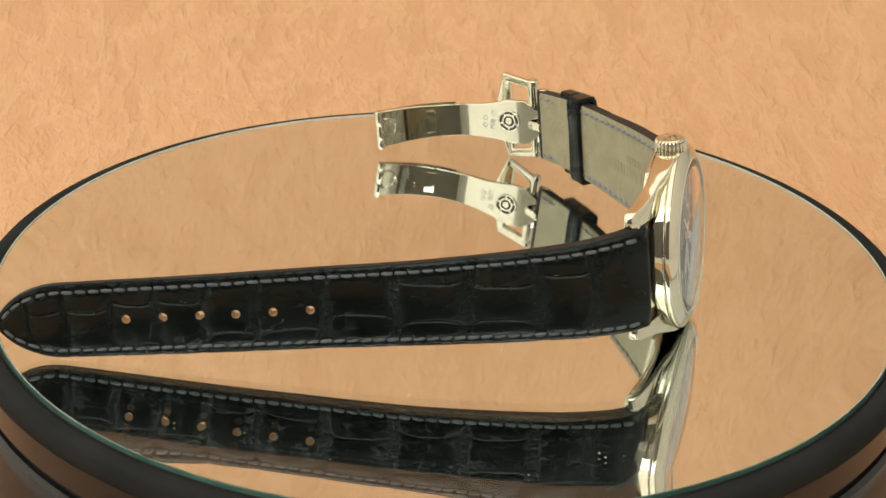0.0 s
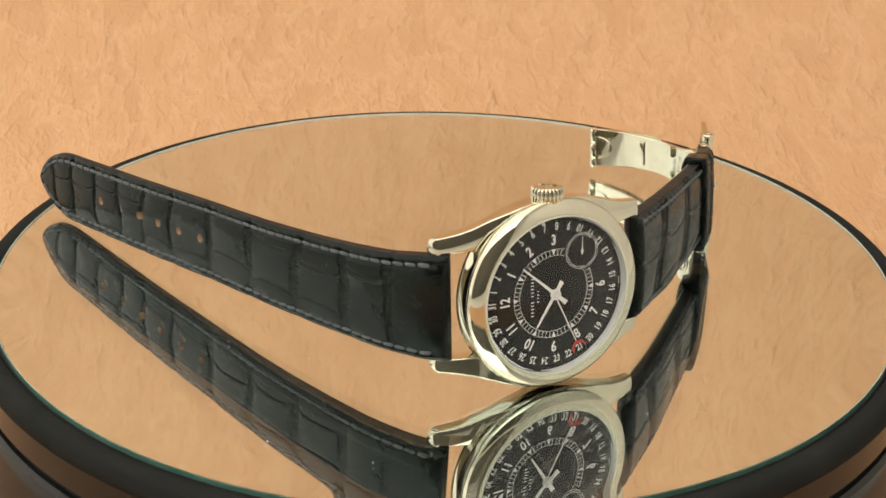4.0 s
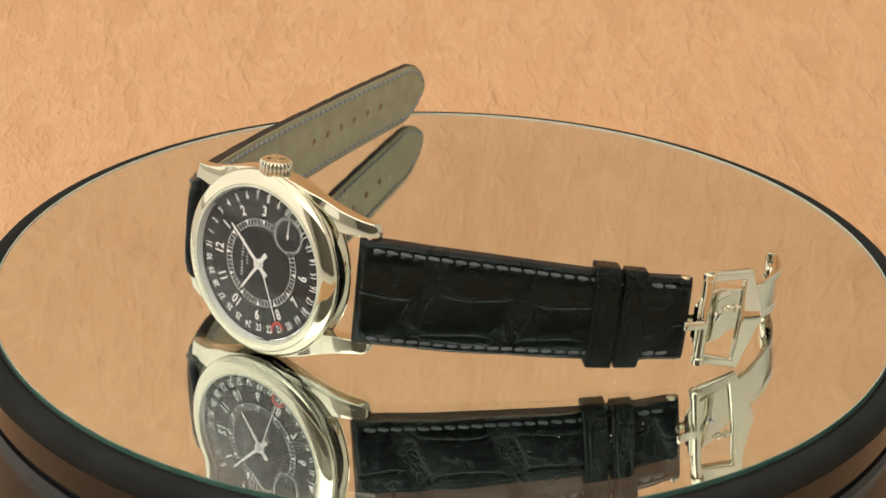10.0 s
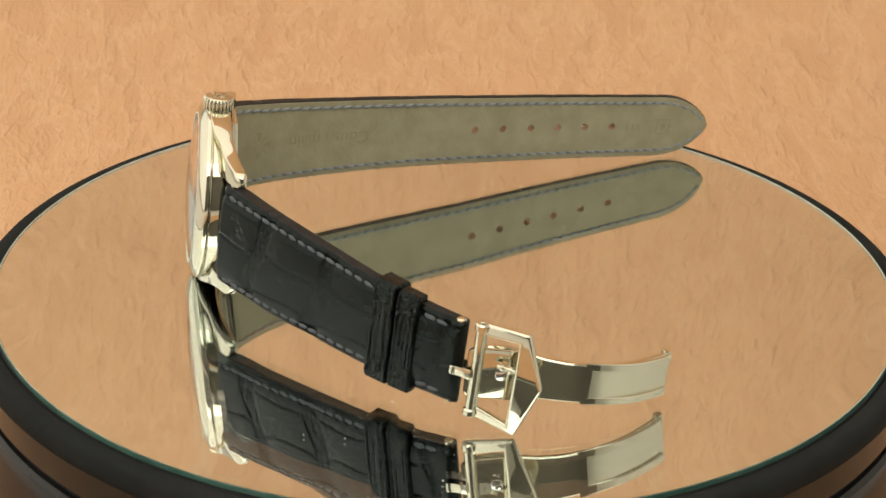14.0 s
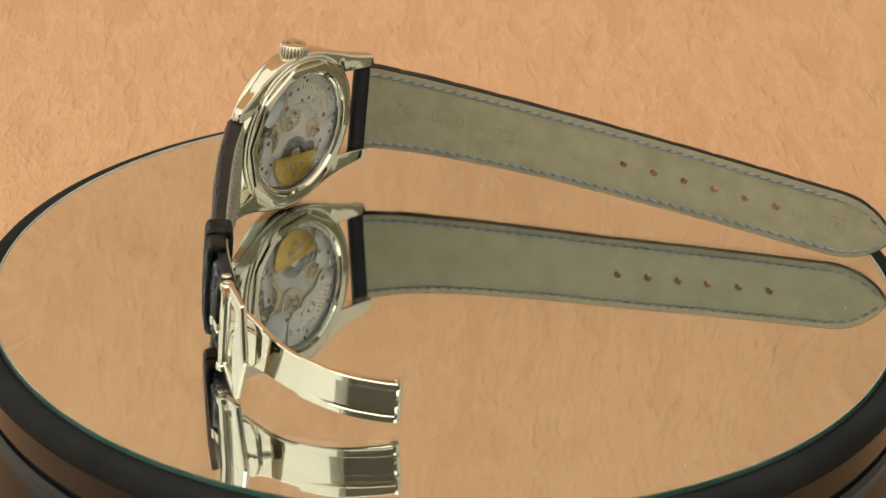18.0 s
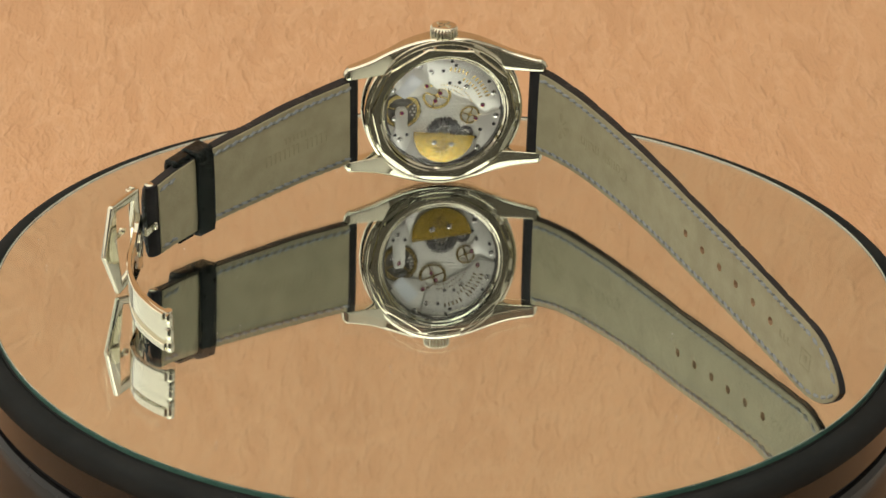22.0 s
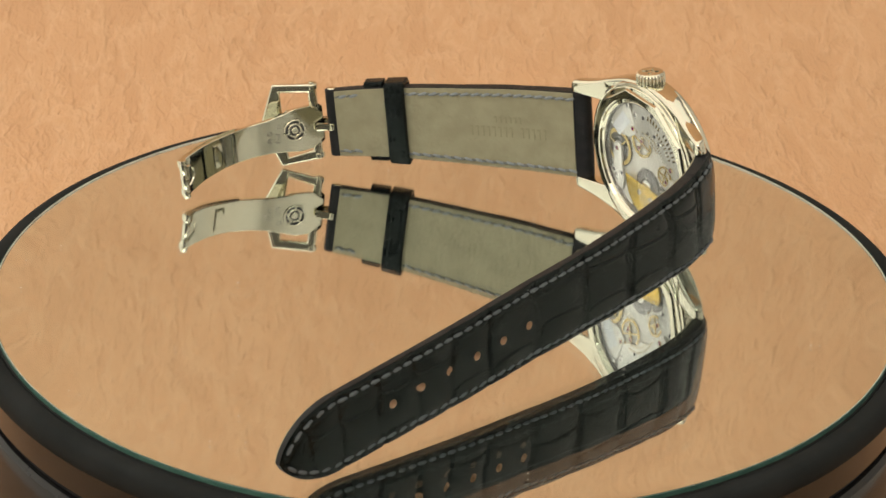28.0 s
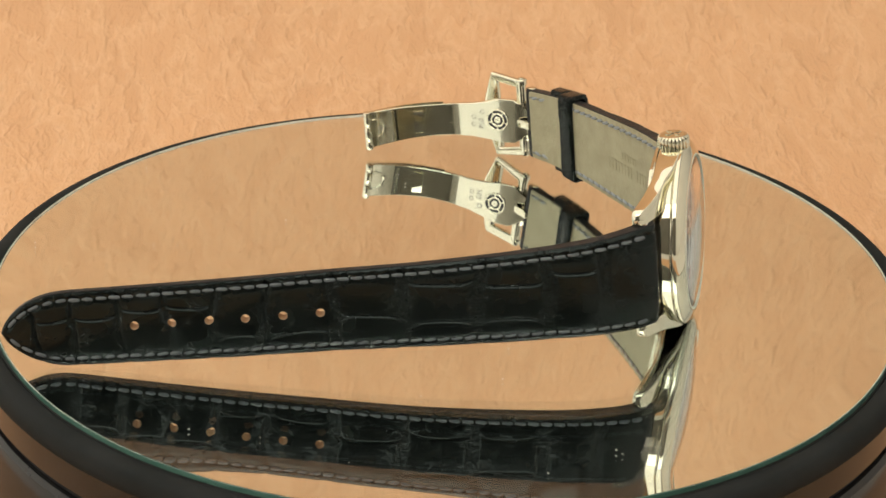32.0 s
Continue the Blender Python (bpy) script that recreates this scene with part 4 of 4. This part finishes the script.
def rosette(band, strap, s, r):
    g = []
    for k in range(4):
        q = Matrix.Rotation(radians(90 * k), 4, "Z")
        g.append(turned(prism([(0.3 * r, -0.04 * r), (0.85 * r, -0.2 * r), (r, 0), (0.85 * r, 0.2 * r), (0.3 * r, 0.04 * r)], -0.02, 0.03), q))
        q = Matrix.Rotation(radians(90 * k + 45), 4, "Z")
        g.append(turned(prism([(0.25 * r, -0.03 * r), (0.8 * r, -0.07 * r), (0.8 * r, 0.07 * r), (0.25 * r, 0.03 * r)], -0.02, 0.03), q))
    p = band.place(s, 0, -curve_at(band.thick, s) / 2 - 0.335)
    put("embossed_rosette", own("embossed_rosette", join(*g), EMBOSS_SHADE, 0), strap, "pressed petalled ornament", at(*p, band.turn(s, True)))


def loop_geo(band, s0, s1, grow, thick, wrap):
    """A leather keeper round the band between s0 and s1; wrap: how far it hugs the back (1: all round)."""
    verts, faces, n, m = [], [], 200, 31
    for j in range(m):
        s = s0 + (s1 - s0) * j / (m - 1)
        hw, th = curve_at(band.half, s) + grow, curve_at(band.thick, s) / 2 + 0.45
        edge = (0.55, 0.86, 1.0)[min(2, j, m - 1 - j)]
        for lay in (0.0, thick):
            for k in range(n):
                a = 2 * math.pi * k / n
                c, sn = math.cos(a), math.sin(a)
                e = 2 / 7
                y = (hw + lay * edge) * math.copysign(abs(c) ** e, c)
                low = th if sn > 0 else th * wrap
                ridge = (0.20 * math.exp(-((abs(j / (m - 1) - 0.5) - 0.30) / 0.045) ** 2) + 0.07 * math.exp(-((j / (m - 1) - 0.5) / 0.2) ** 2) + 0.24 * max(0.0, 1 - 2.2 * abs(noise.noise(Vector((s * 0.8, k * 0.16, 4.0))))) ** 3 + 0.12 * noise.noise(Vector((s * 0.3, k * 0.06, 8.0)))) if lay else 0
                z = (low + lay * edge - ridge) * math.copysign(abs(sn) ** e, sn)
                sway = 0.28 * noise.noise(Vector((k * 0.05, s0, 2.0))) * (1 if wrap > 0.5 else 0.4)
                verts.append(band.place(s + sway, y, z))
    idx = lambda j, lay, k: (j * 2 + lay) * n + k % n
    for j in range(m - 1):
        for k in range(n):
            faces.append((idx(j, 1, k), idx(j, 1, k + 1), idx(j + 1, 1, k + 1), idx(j + 1, 1, k)))
            faces.append((idx(j, 0, k), idx(j + 1, 0, k), idx(j + 1, 0, k + 1), idx(j, 0, k + 1)))
    for j in (0, m - 1):
        for k in range(n):
            faces.append((idx(j, 0, k), idx(j, 0, k + 1), idx(j, 1, k + 1), idx(j, 1, k)))
    return verts, faces


def build_straps(watch):
    front = stitch_mesh("stitch", 2.15, 0.78, 0.36, THREAD)
    back = stitch_mesh("stitch", 2.0, 0.8, 0.42, THREAD_BACK)
    # the long half with the holes, at twelve
    pts = [(-19.9, -0.2), (-24.3, -5.0), (-29.0, -14), (-34.2, -29), (-38.5, -44), (-42.4, -60.3), (-45.8, -73.8), (-48.9, -87.3), (-52.3, -103), (-55.9, -119.0)]
    probe = smooth_curve(pts, 0.55)
    length = float(probe[0][-1])
    half = [(0, 10.25), (5, 10.1), (12, 9.65), (20, 9.25), (28, 8.95), (46, 8.4), (62, 8.15), (85, 7.85), (length - 14, 7.55)]
    half += [(length - 14 + 14 * q, 7.55 * (1 - q ** 2.3) ** 0.72) for q in np.linspace(0.08, 1, 22)]
    thick = [(0, 3.6), (8, 3.1), (30, 2.3), (60, 1.8), (length, 1.6)]
    band = Band(pts, 1, half, [(0, 0.0), (12, -0.35), (30, -0.25), (60, 0.1), (length, 0.1)], thick)
    cells = [(length - q, w, k) for q, w, k in ((114, 0.8, 0.5), (103, 0.9, 1.0), (90, 0.9, -0.6), (76, 0.75, 0.4), (62.8, 0.7, 0.3), (50, 0.5, -1.0), (40.3, 0.45, -1.4), (31.5, 0.4, 0.2), (22.7, 0.4, 0.2), (14, 0.35, 0.0), (6.5, 0.3, 0.2))]
    rows = [(0.4,), (0.3, -0.45), (-0.4, 0.5), (-0.15,), (-0.45,), (-0.45,), (0.35,), (0.35, -0.6), (0.25,), (0.2,)]
    me = band_mesh("strap_long", band, alligator(cells, rows, 3), True)
    spots = []
    for hx, hz in ((-41.6, -60.3), (-43.6, -67.0), (-45.6, -73.8), (-47.3, -80.4), (-48.8, -87.3), (-50.3, -94.2)):
        k = int(np.argmin(np.hypot(band.pos[:, 0] - hx, band.pos[:, 1] - hz)))
        c, t, nn = band.frame_at(float(band.s[k]))
        spots.append((c + Vector((0, 0.25, 0)), nn))
    me = cut_holes(me, spots, 0.85)
    strap = put("strap_long", me, watch, "black alligator strap half with six punched holes")
    lin = cut_holes(lining_mesh("lining", band, 3.6, length - 0.25, 0.22), spots, 0.85)
    put("lining", lin, strap, "khaki leather lining with pressed lettering")
    sew(band, strap, 3.2, length - 13.5, 1.6, front, back, 2.55)
    # stitches round the pointed end
    run = [(s, curve_at(half, s) - 1.55) for s in np.linspace(length - 13.5, length - 1.6, 60)]
    run = [q for q in run if q[1] > 0.1]
    acc, nxt = 0.0, 1.5
    for (a, ha), (b, hb) in zip(run, run[1:]):
        acc += math.hypot(b - a, hb - ha)
        if acc >= nxt:
            nxt += 2.7
            for side in (-1, 1):
                ang = math.atan2(hb - ha, b - a) * side
                th = curve_at(thick, a)
                put("stitch", front, strap, "", at(*band.place(a, side * ha, th / 2 - 0.05), band.turn(a) @ Matrix.Rotation(-ang * band.side, 4, "Z")))
                put("stitch", back, strap, "", at(*band.place(a, side * ha, -th / 2 - 0.36), band.turn(a, True) @ Matrix.Rotation(ang * band.side, 4, "Z")))
    rosette(band, strap, 11.5, 3.3)
    words = pressed(band, "embossed_words", text_mesh("embossed_words", "Cousu main", 4.3, 0.05, EMBOSS_SHADE, 0.95), 29.0, 0.0, -1)
    put("embossed_words", words, strap, "pressed script lettering")
    frame_p = band.place(length - 12, 0, -curve_at(thick, length - 12) / 2 - 0.33)
    put("embossed_mark", own("embossed_mark", join(box(-1.8, 1.8, -1.9, -1.65, -0.02, 0.03), box(-1.8, 1.8, 1.65, 1.9, -0.02, 0.03), box(-1.8, -1.55, -1.9, 1.9, -0.02, 0.03), box(1.55, 1.8, -1.9, 1.9, -0.02, 0.03), box(-0.5, 0.5, -0.8, 0.8, -0.02, 0.03)), EMBOSS_SHADE, 0),
        strap, "small pressed square mark", at(*frame_p, band.turn(length - 12, True)))
    emboss_bars(band, strap, length - 22, length - 17.5, 0, 1.5, 3)

    # the short half with the clasp, at six
    pts = [(19.85, -0.6), (24.0, -3.6), (33.0, -9.8), (43.0, -17.8), (53.6, -26.6), (60.8, -33.6), (67.6, -41.6)]
    length = float(smooth_curve(pts, 0.55)[0][-1])
    half = [(0, 10.25), (6, 10.25), (20, 9.9), (40, 9.1), (length, 8.15)]
    thick = [(0, 3.6), (10, 3.3), (30, 2.85), (length - 8, 2.6), (length, 3.0)]
    band = Band(pts, -1, half, [(0, -0.1), (length, -1.2)], thick)
    me = band_mesh("strap_short", band, alligator([(-2.0, 0.1, 0.0), (12.4, 1.6, 2.3), (30.2, 1.7, 1.6), (47.0, 1.2, 1.0), (58.5, 0.7, 1.2), (66.0, 0.1, 0.0)], [(0.02,), (0.17, -0.6), (0.17, -0.55), (0.3, -0.4), (-0.1,)], 8), False)
    strap = put("strap_short", me, watch, "black alligator strap half with keepers and clasp")
    put("lining", lining_mesh("lining", band, 3.6, length - 2.4, 0.22), strap, "khaki leather lining with pressed lettering")
    sew(band, strap, 2.6, 45.6, 1.55, front, back, 2.55)
    sew(band, strap, length - 8.6, length - 3.4, 1.55, front, back, 2.6)
    k0 = length - 19.3
    for keeper in (part("free_keeper", loop_geo(band, k0, k0 + 4.9, 0.35, 1.0, 1.0), ALLIGATOR, strap, "free wrinkled black leather keeper loop", 50),
                   part("fixed_keeper", loop_geo(band, k0 + 5.4, k0 + 10.0, 0.25, 1.0, 0.1), ALLIGATOR, strap, "fixed black leather keeper loop", 50)):
        zone = keeper.data.attributes.new("furrow", "FLOAT", "POINT")
        for v in keeper.data.vertices:
            zone.data[v.index].value = max(0.0, min(1.0, 0.35 + 1.6 * noise.noise(v.co * 260)))
    emboss_bars(band, strap, 10.0, 29.0, -0.6, 2.5, 14, (5,))
    emboss_bars(band, strap, 16.0, 23.0, 2.4, 1.5, 6)
    # spring bar ends at the clasp
    c, t, n = band.frame_at(length - 1.5)
    for side in (-1, 1):
        g = turned(capped([(0.05, 0), (0.95, 0), (0.95, 0.3), (0.7, 0.5), (0.05, 0.5)], 20), Matrix.Rotation(radians(-90 * side), 4, "X"))
        put("spring_bar_end", own("spring_bar_end", g, GOLD), strap, "domed spring bar end", at(c.x, c.y + side * 8.0, c.z))
    return band


# ---------------------------------------------------------------- clasp
def build_clasp(watch):
    a = Vector((70.0, -1.1, -43.8))
    e1 = Vector((0.555, 0.0, -0.832))
    e2 = Vector((0, 1, 0))
    e3 = e2.cross(e1) * -1
    turn = Matrix((e1, e2, e3)).transposed().to_4x4()
    m = at(a.x, a.y, a.z, turn)
    outer = [(-0.9, 9.35), (9.0, 9.75), (12.7, -0.2), (8.7, -10.9), (-0.9, -9.3)]
    inner = [(0.9, 7.3), (7.4, 7.6), (7.35, -0.2), (7.0, -8.8), (0.9, -7.3)]
    n = len(outer)
    verts = []
    for loop, z in ((outer, 0.6), (inner, 0.9), (inner, -0.7), (outer, -0.7)):
        for x, y in loop:
            bow = -0.045 * y * y / 9
            verts.append((x, y, z + bow - (0.5 if loop is outer and x > 12 else 0)))
    faces = []
    for k in range(4):
        q = (k + 1) % 4
        for i in range(n):
            j = (i + 1) % n
            faces.append((k * n + i, k * n + j, q * n + j, q * n + i))
    global SHIFT
    keep, SHIFT = SHIFT, Vector((0, 0, 0))
    frame_ob = bevelled("buckle_frame", (verts, faces), GOLD, 0.7, watch, "five-sided polished white gold buckle frame", 5, 60, m, 20)
    SHIFT = keep
    bar = turned(capped([(0.05, -9.4), (0.8, -9.4), (1.0, -9.2), (1.0, 9.2), (0.8, 9.4), (0.05, 9.4)], 28), Matrix.Translation((-0.1, 0, 0.15)) @ Matrix.Rotation(radians(-90), 4, "X"))
    put("buckle_bar", own("buckle_bar", bar, GOLD), frame_ob, "round polished bar")
    for side in (-1, 1):
        pin = turned(capped([(0.05, 0), (0.6, 0), (0.6, 0.2), (0.4, 0.32), (0.05, 0.32)], 18), Matrix.Translation((-0.1, side * 9.42, 0.15)) @ Matrix.Rotation(radians(-90 * side), 4, "X"))
        put("pin_end", own("pin_end", pin, GOLD), frame_ob, "")
    for side in (-1, 1):
        knob = turned(capped([(0.05, -0.75), (1.1, -0.75), (1.32, -0.5), (1.32, 0.5), (1.1, 0.75), (0.05, 0.75)], 28), Matrix.Translation((-0.1, side * 8.6, 0.15)) @ Matrix.Rotation(radians(-90), 4, "X"))
        put("bar_end", own("bar_end", knob, GOLD), frame_ob, "rounded block at the end of the bar")
    # folding blade: a curved polished strip with a six-sided foot
    pts = [(68.9, -42.4), (69.4, -48.5), (70.3, -54), (71.3, -60), (71.1, -66), (69.4, -72.3), (66.8, -77.3), (64.7, -80.2)]
    L = float(smooth_curve(pts, 0.4)[0][-1])
    half = [(0, 3.2), (0.6, 3.5), (3.2, 5.3), (6.6, 5.35), (9.5, 4.7), (13.5, 4.1), (18, 3.9), (25, 3.85), (31, 4.05), (L, 4.4)]
    band = Band(pts, -1, half, [(0, -1.9), (8, -1.75), (L, -2.8)], [(0, 1.0), (L, 1.0)], 0.4)
    verts, faces = [], []
    for s in band.s:
        hw = curve_at(half, s)
        for y, o in ((-hw, -0.4), (-hw, 0.3), (-hw + 0.25, 0.5), (hw - 0.25, 0.5), (hw, 0.3), (hw, -0.4), (hw - 0.12, -0.5), (-hw + 0.12, -0.5)):
            verts.append(band.place(s, y, o))
    k = 8
    for i in range(len(band.s) - 1):
        for t in range(k):
            u = (t + 1) % k
            faces.append((i * k + t, i * k + u, (i + 1) * k + u, (i + 1) * k + t))
    faces.append(tuple(range(k)))
    faces.append(tuple((len(band.s) - 1) * k + t for t in reversed(range(k))))
    blade = part("clasp_blade", (verts, faces), GOLD, watch, "curved polished white gold folding blade", 35)
    # raised rails on the outer face near the free end
    for y0, y1 in ((-4.2, -2.7), (2.7, 4.2)):
        rv, rf = [], []
        ss = np.linspace(21, L - 0.2, 36)
        for i, s in enumerate(ss):
            h = 0.5 + 0.6 * math.sin(min(1.0, i / 20) * math.pi / 2) ** 2
            for y, o in ((y0, 0.45), (y0, h - 0.15), (y0 + 0.15, h), (y1 - 0.15, h), (y1, h - 0.15), (y1, 0.45)):
                rv.append(band.place(s, y, o))
        for i in range(len(ss) - 1):
            for t in range(6):
                u = (t + 1) % 6
                rf.append((i * 6 + t, i * 6 + u, (i + 1) * 6 + u, (i + 1) * 6 + t))
        rf += [tuple(range(6)), tuple((len(ss) - 1) * 6 + t for t in reversed(range(6)))]
        part("rail", (rv, rf), GOLD, blade, "raised edge rail", 35)
    # hinge pin in three knuckles at the free end, and the pressed arch beside it
    c, t, nn = band.frame_at(L)
    for y0, y1 in ((-4.6, -2.6), (-2.5, 1.0), (1.1, 4.6)):
        g = turned(capped([(0.05, y0), (0.8, y0), (0.88, y0 + 0.12), (0.88, y1 - 0.12), (0.8, y1), (0.05, y1)], 20), Matrix.Rotation(radians(-90), 4, "X"))
        put("hinge_knuckle", own("hinge_knuckle", g, GOLD), blade, "round hinge knuckle", at(*(c + nn * -0.35)))
    arch_v, arch_f, cnt = [], [], 24
    for i in range(cnt + 1):
        w = radians(-90 + 180 * i / cnt)
        ds, dy = 2.1 * math.cos(w), 2.3 * math.sin(w)
        s = L - 2.4 - ds if abs(dy) < 5 else L
        for q in range(6):
            b = 2 * math.pi * q / 6
            f = 1 + 0.32 * math.cos(b) / 2.2
            arch_v.append(band.place(L - 1.0 - 3.2 * math.cos(w) * f, dy * f, -0.5 + 0.3 * math.sin(b)))
    for i in range(cnt):
        for q in range(6):
            r = (q + 1) % 6
            arch_f.append((i * 6 + q, i * 6 + r, i * 6 + 6 + r, i * 6 + 6 + q))
    part("arch", (arch_v, arch_f), GOLD, blade, "raised arch beside the hinge", 50)
    # small raised catch on the inner face
    bevelled_local("catch_plate", box(-1.2, 1.2, -2.7, 2.7, -0.05, 0.35), GOLD, 0.12, blade, "raised rectangular catch", at(*band.place(27.0, 0.0, -0.5), band.turn(27.0, True)))
    # round button mechanism on the inner face of the foot, with stamped marks
    p = band.place(7.2, 0.2, -0.5)
    q = band.turn(7.2, True)
    # the base disc is near black for the shade between the rings
    button = put("button", own("button", capped([(0.02, 0.0), (2.6, 0.0), (2.6, 0.06), (0.02, 0.06)], 40), SLOT_SHADE), blade, "round riveted button on a disc painted dark as shade between its rings", at(*p, q))
    for r0, r1, top in ((2.3, 2.7, 0.26), (1.25, 1.75, 0.24), (0.02, 0.85, 0.3)):
        put("ring", own("ring", lathe([(r0, 0.03), (r0, top - 0.06), (r0 + 0.07, top), (r1 - 0.08, top), (r1, top - 0.08), (r1, 0.03)], 48, True), GOLD, 30), button, "polished ring of the button")
    for i in range(5):
        put("spoke", own("spoke", box(1.7, 2.35, -0.2, 0.2, 0.04, 0.2), GOLD, 0), button, "", Matrix.Rotation(radians(72 * i + 15), 4, "Z"))
    s = 11.3
    # dark metal colour stands for the shade in the engraved marks
    put("stamp", text_mesh("stamp", "750", 1.9, 0.02, DARK_STEEL, 0.95), blade, "stamped fineness mark, its engraved shade drawn in dark metal", at(*band.place(s, 0.0 - 0.9, -0.51), band.turn(s, True) @ Matrix.Rotation(radians(-90), 4, "Z")))
    for ds, dy in ((10.9, 2.1), (13.2, 0.8), (13.3, -1.0)):
        put("hallmark", own("hallmark", lathe([(0.45, 0), (0.6, 0), (0.6, 0.04), (0.45, 0.04)], 10, True), DARK_STEEL, 0), blade, "", at(*band.place(ds, dy, -0.51), band.turn(ds, True)))
    # screw and inner plate seen through the frame from the front
    p = band.place(6.0, 0.0, 0.5)
    q = band.turn(6.0)
    plate = bevelled_local("foot_plate", prism([(-6.4, -4.2), (-6.4, 4.2), (-5.5, 5.0), (2.4, 5.0), (4.4, 2.6), (4.4, -2.6), (2.4, -5.0), (-5.5, -5.0)], 0.0, 0.7), GOLD, 0.2, blade, "faceted inner plate", at(*p, q))
    sc = put("screw", own("screw", capped([(0.05, 0.6), (1.15, 0.6), (1.15, 0.82), (1.0, 0.92), (0.05, 0.92)], 28), STEEL), plate, "slotted screw")
    # dark colour again for the shade in the stamped figures
    put("stamp", text_mesh("stamp", "8/8", 1.3, 0.02, DARK_STEEL, 0.9), plate, "stamped mark, its shade drawn in dark metal", Matrix.Translation((-2.4 * MM, 0.2 * MM, 0.71 * MM)) @ Matrix.Rotation(radians(90), 4, "Z"))
    # dark strip on the screw head painted as the slot's shade
    put("slot_shade", own("slot_shade", box(-1.05, 1.05, -0.13, 0.13, 0.9, 0.935), SLOT_SHADE, 0), plate, "", Matrix.Rotation(radians(35), 4, "Z"))
    # stub post inside the frame and the tab that hooks over the strap end
    post = turned(join(capped([(0.05, 0), (0.38, 0), (0.38, 3.6), (0.05, 3.6)], 16), capped([(0.05, 0.7), (0.72, 0.7), (0.72, 1.25), (0.05, 1.25)], 20), capped([(0.05, 2.3), (0.62, 2.3), (0.75, 2.6), (0.62, 2.95), (0.05, 2.95)], 20)), Matrix.Translation((7.4, 1.9, -0.1)) @ Matrix.Rotation(radians(-90), 4, "Y"))
    put("post", own("post", post, GOLD), frame_ob, "short collared catch post")
    tab = join(box(-3.0, 0.6, -0.85, 0.85, -0.3, 0.3), turned(capped([(0.05, -0.85), (0.55, -0.85), (0.65, -0.75), (0.65, 0.75), (0.55, 0.85), (0.05, 0.85)], 20), Matrix.Translation((-3.0, 0, 0)) @ Matrix.Rotation(radians(90), 4, "X")))
    c, t, nn = band.frame_at(0.5)
    for off in (1.75, -1.75):
        bevelled_local("hook_tab", tab, GOLD, 0.15, blade, "short polished tab hooked over the strap end", at(c.x, c.y, c.z, Matrix((e1, e2, e3)).transposed().to_4x4() @ Matrix.Translation((0.2 * MM, 0, off * MM))))


def bevelled_local(name, geo, material, width, parent, label, m):
    global SHIFT
    keep, SHIFT = SHIFT, Vector((0, 0, 0))
    ob = bevelled(name, geo, material, width, parent, label, 2, 40, m)
    SHIFT = keep
    return ob


def build_watch():
    global SHIFT
    watch = new("wristwatch")
    tagged(watch, "white gold wristwatch, black dial, black alligator strap, standing on its side", "watch")
    SHIFT = Vector((0, REST, 0))
    build_case(watch)
    build_dial(watch)
    build_back(watch)
    build_straps(watch)
    build_clasp(watch)
    SHIFT = Vector((0, 0, 0))
    return watch


build_setting()
platter = build_turntable()
watch = build_watch()


def motions():
    """Platter and watch turn together, clockwise from above, at an even pace."""
    base = watch_pose()
    times = [0.5 * i for i in range(65)]
    turn = lambda t: Matrix.Rotation(radians(-SPIN * (t - 6.0)), 4, "Z")
    walk(platter, [(t, turn(t)) for t in times])
    walk(watch, [(t, turn(t) @ base) for t in times])


motions()
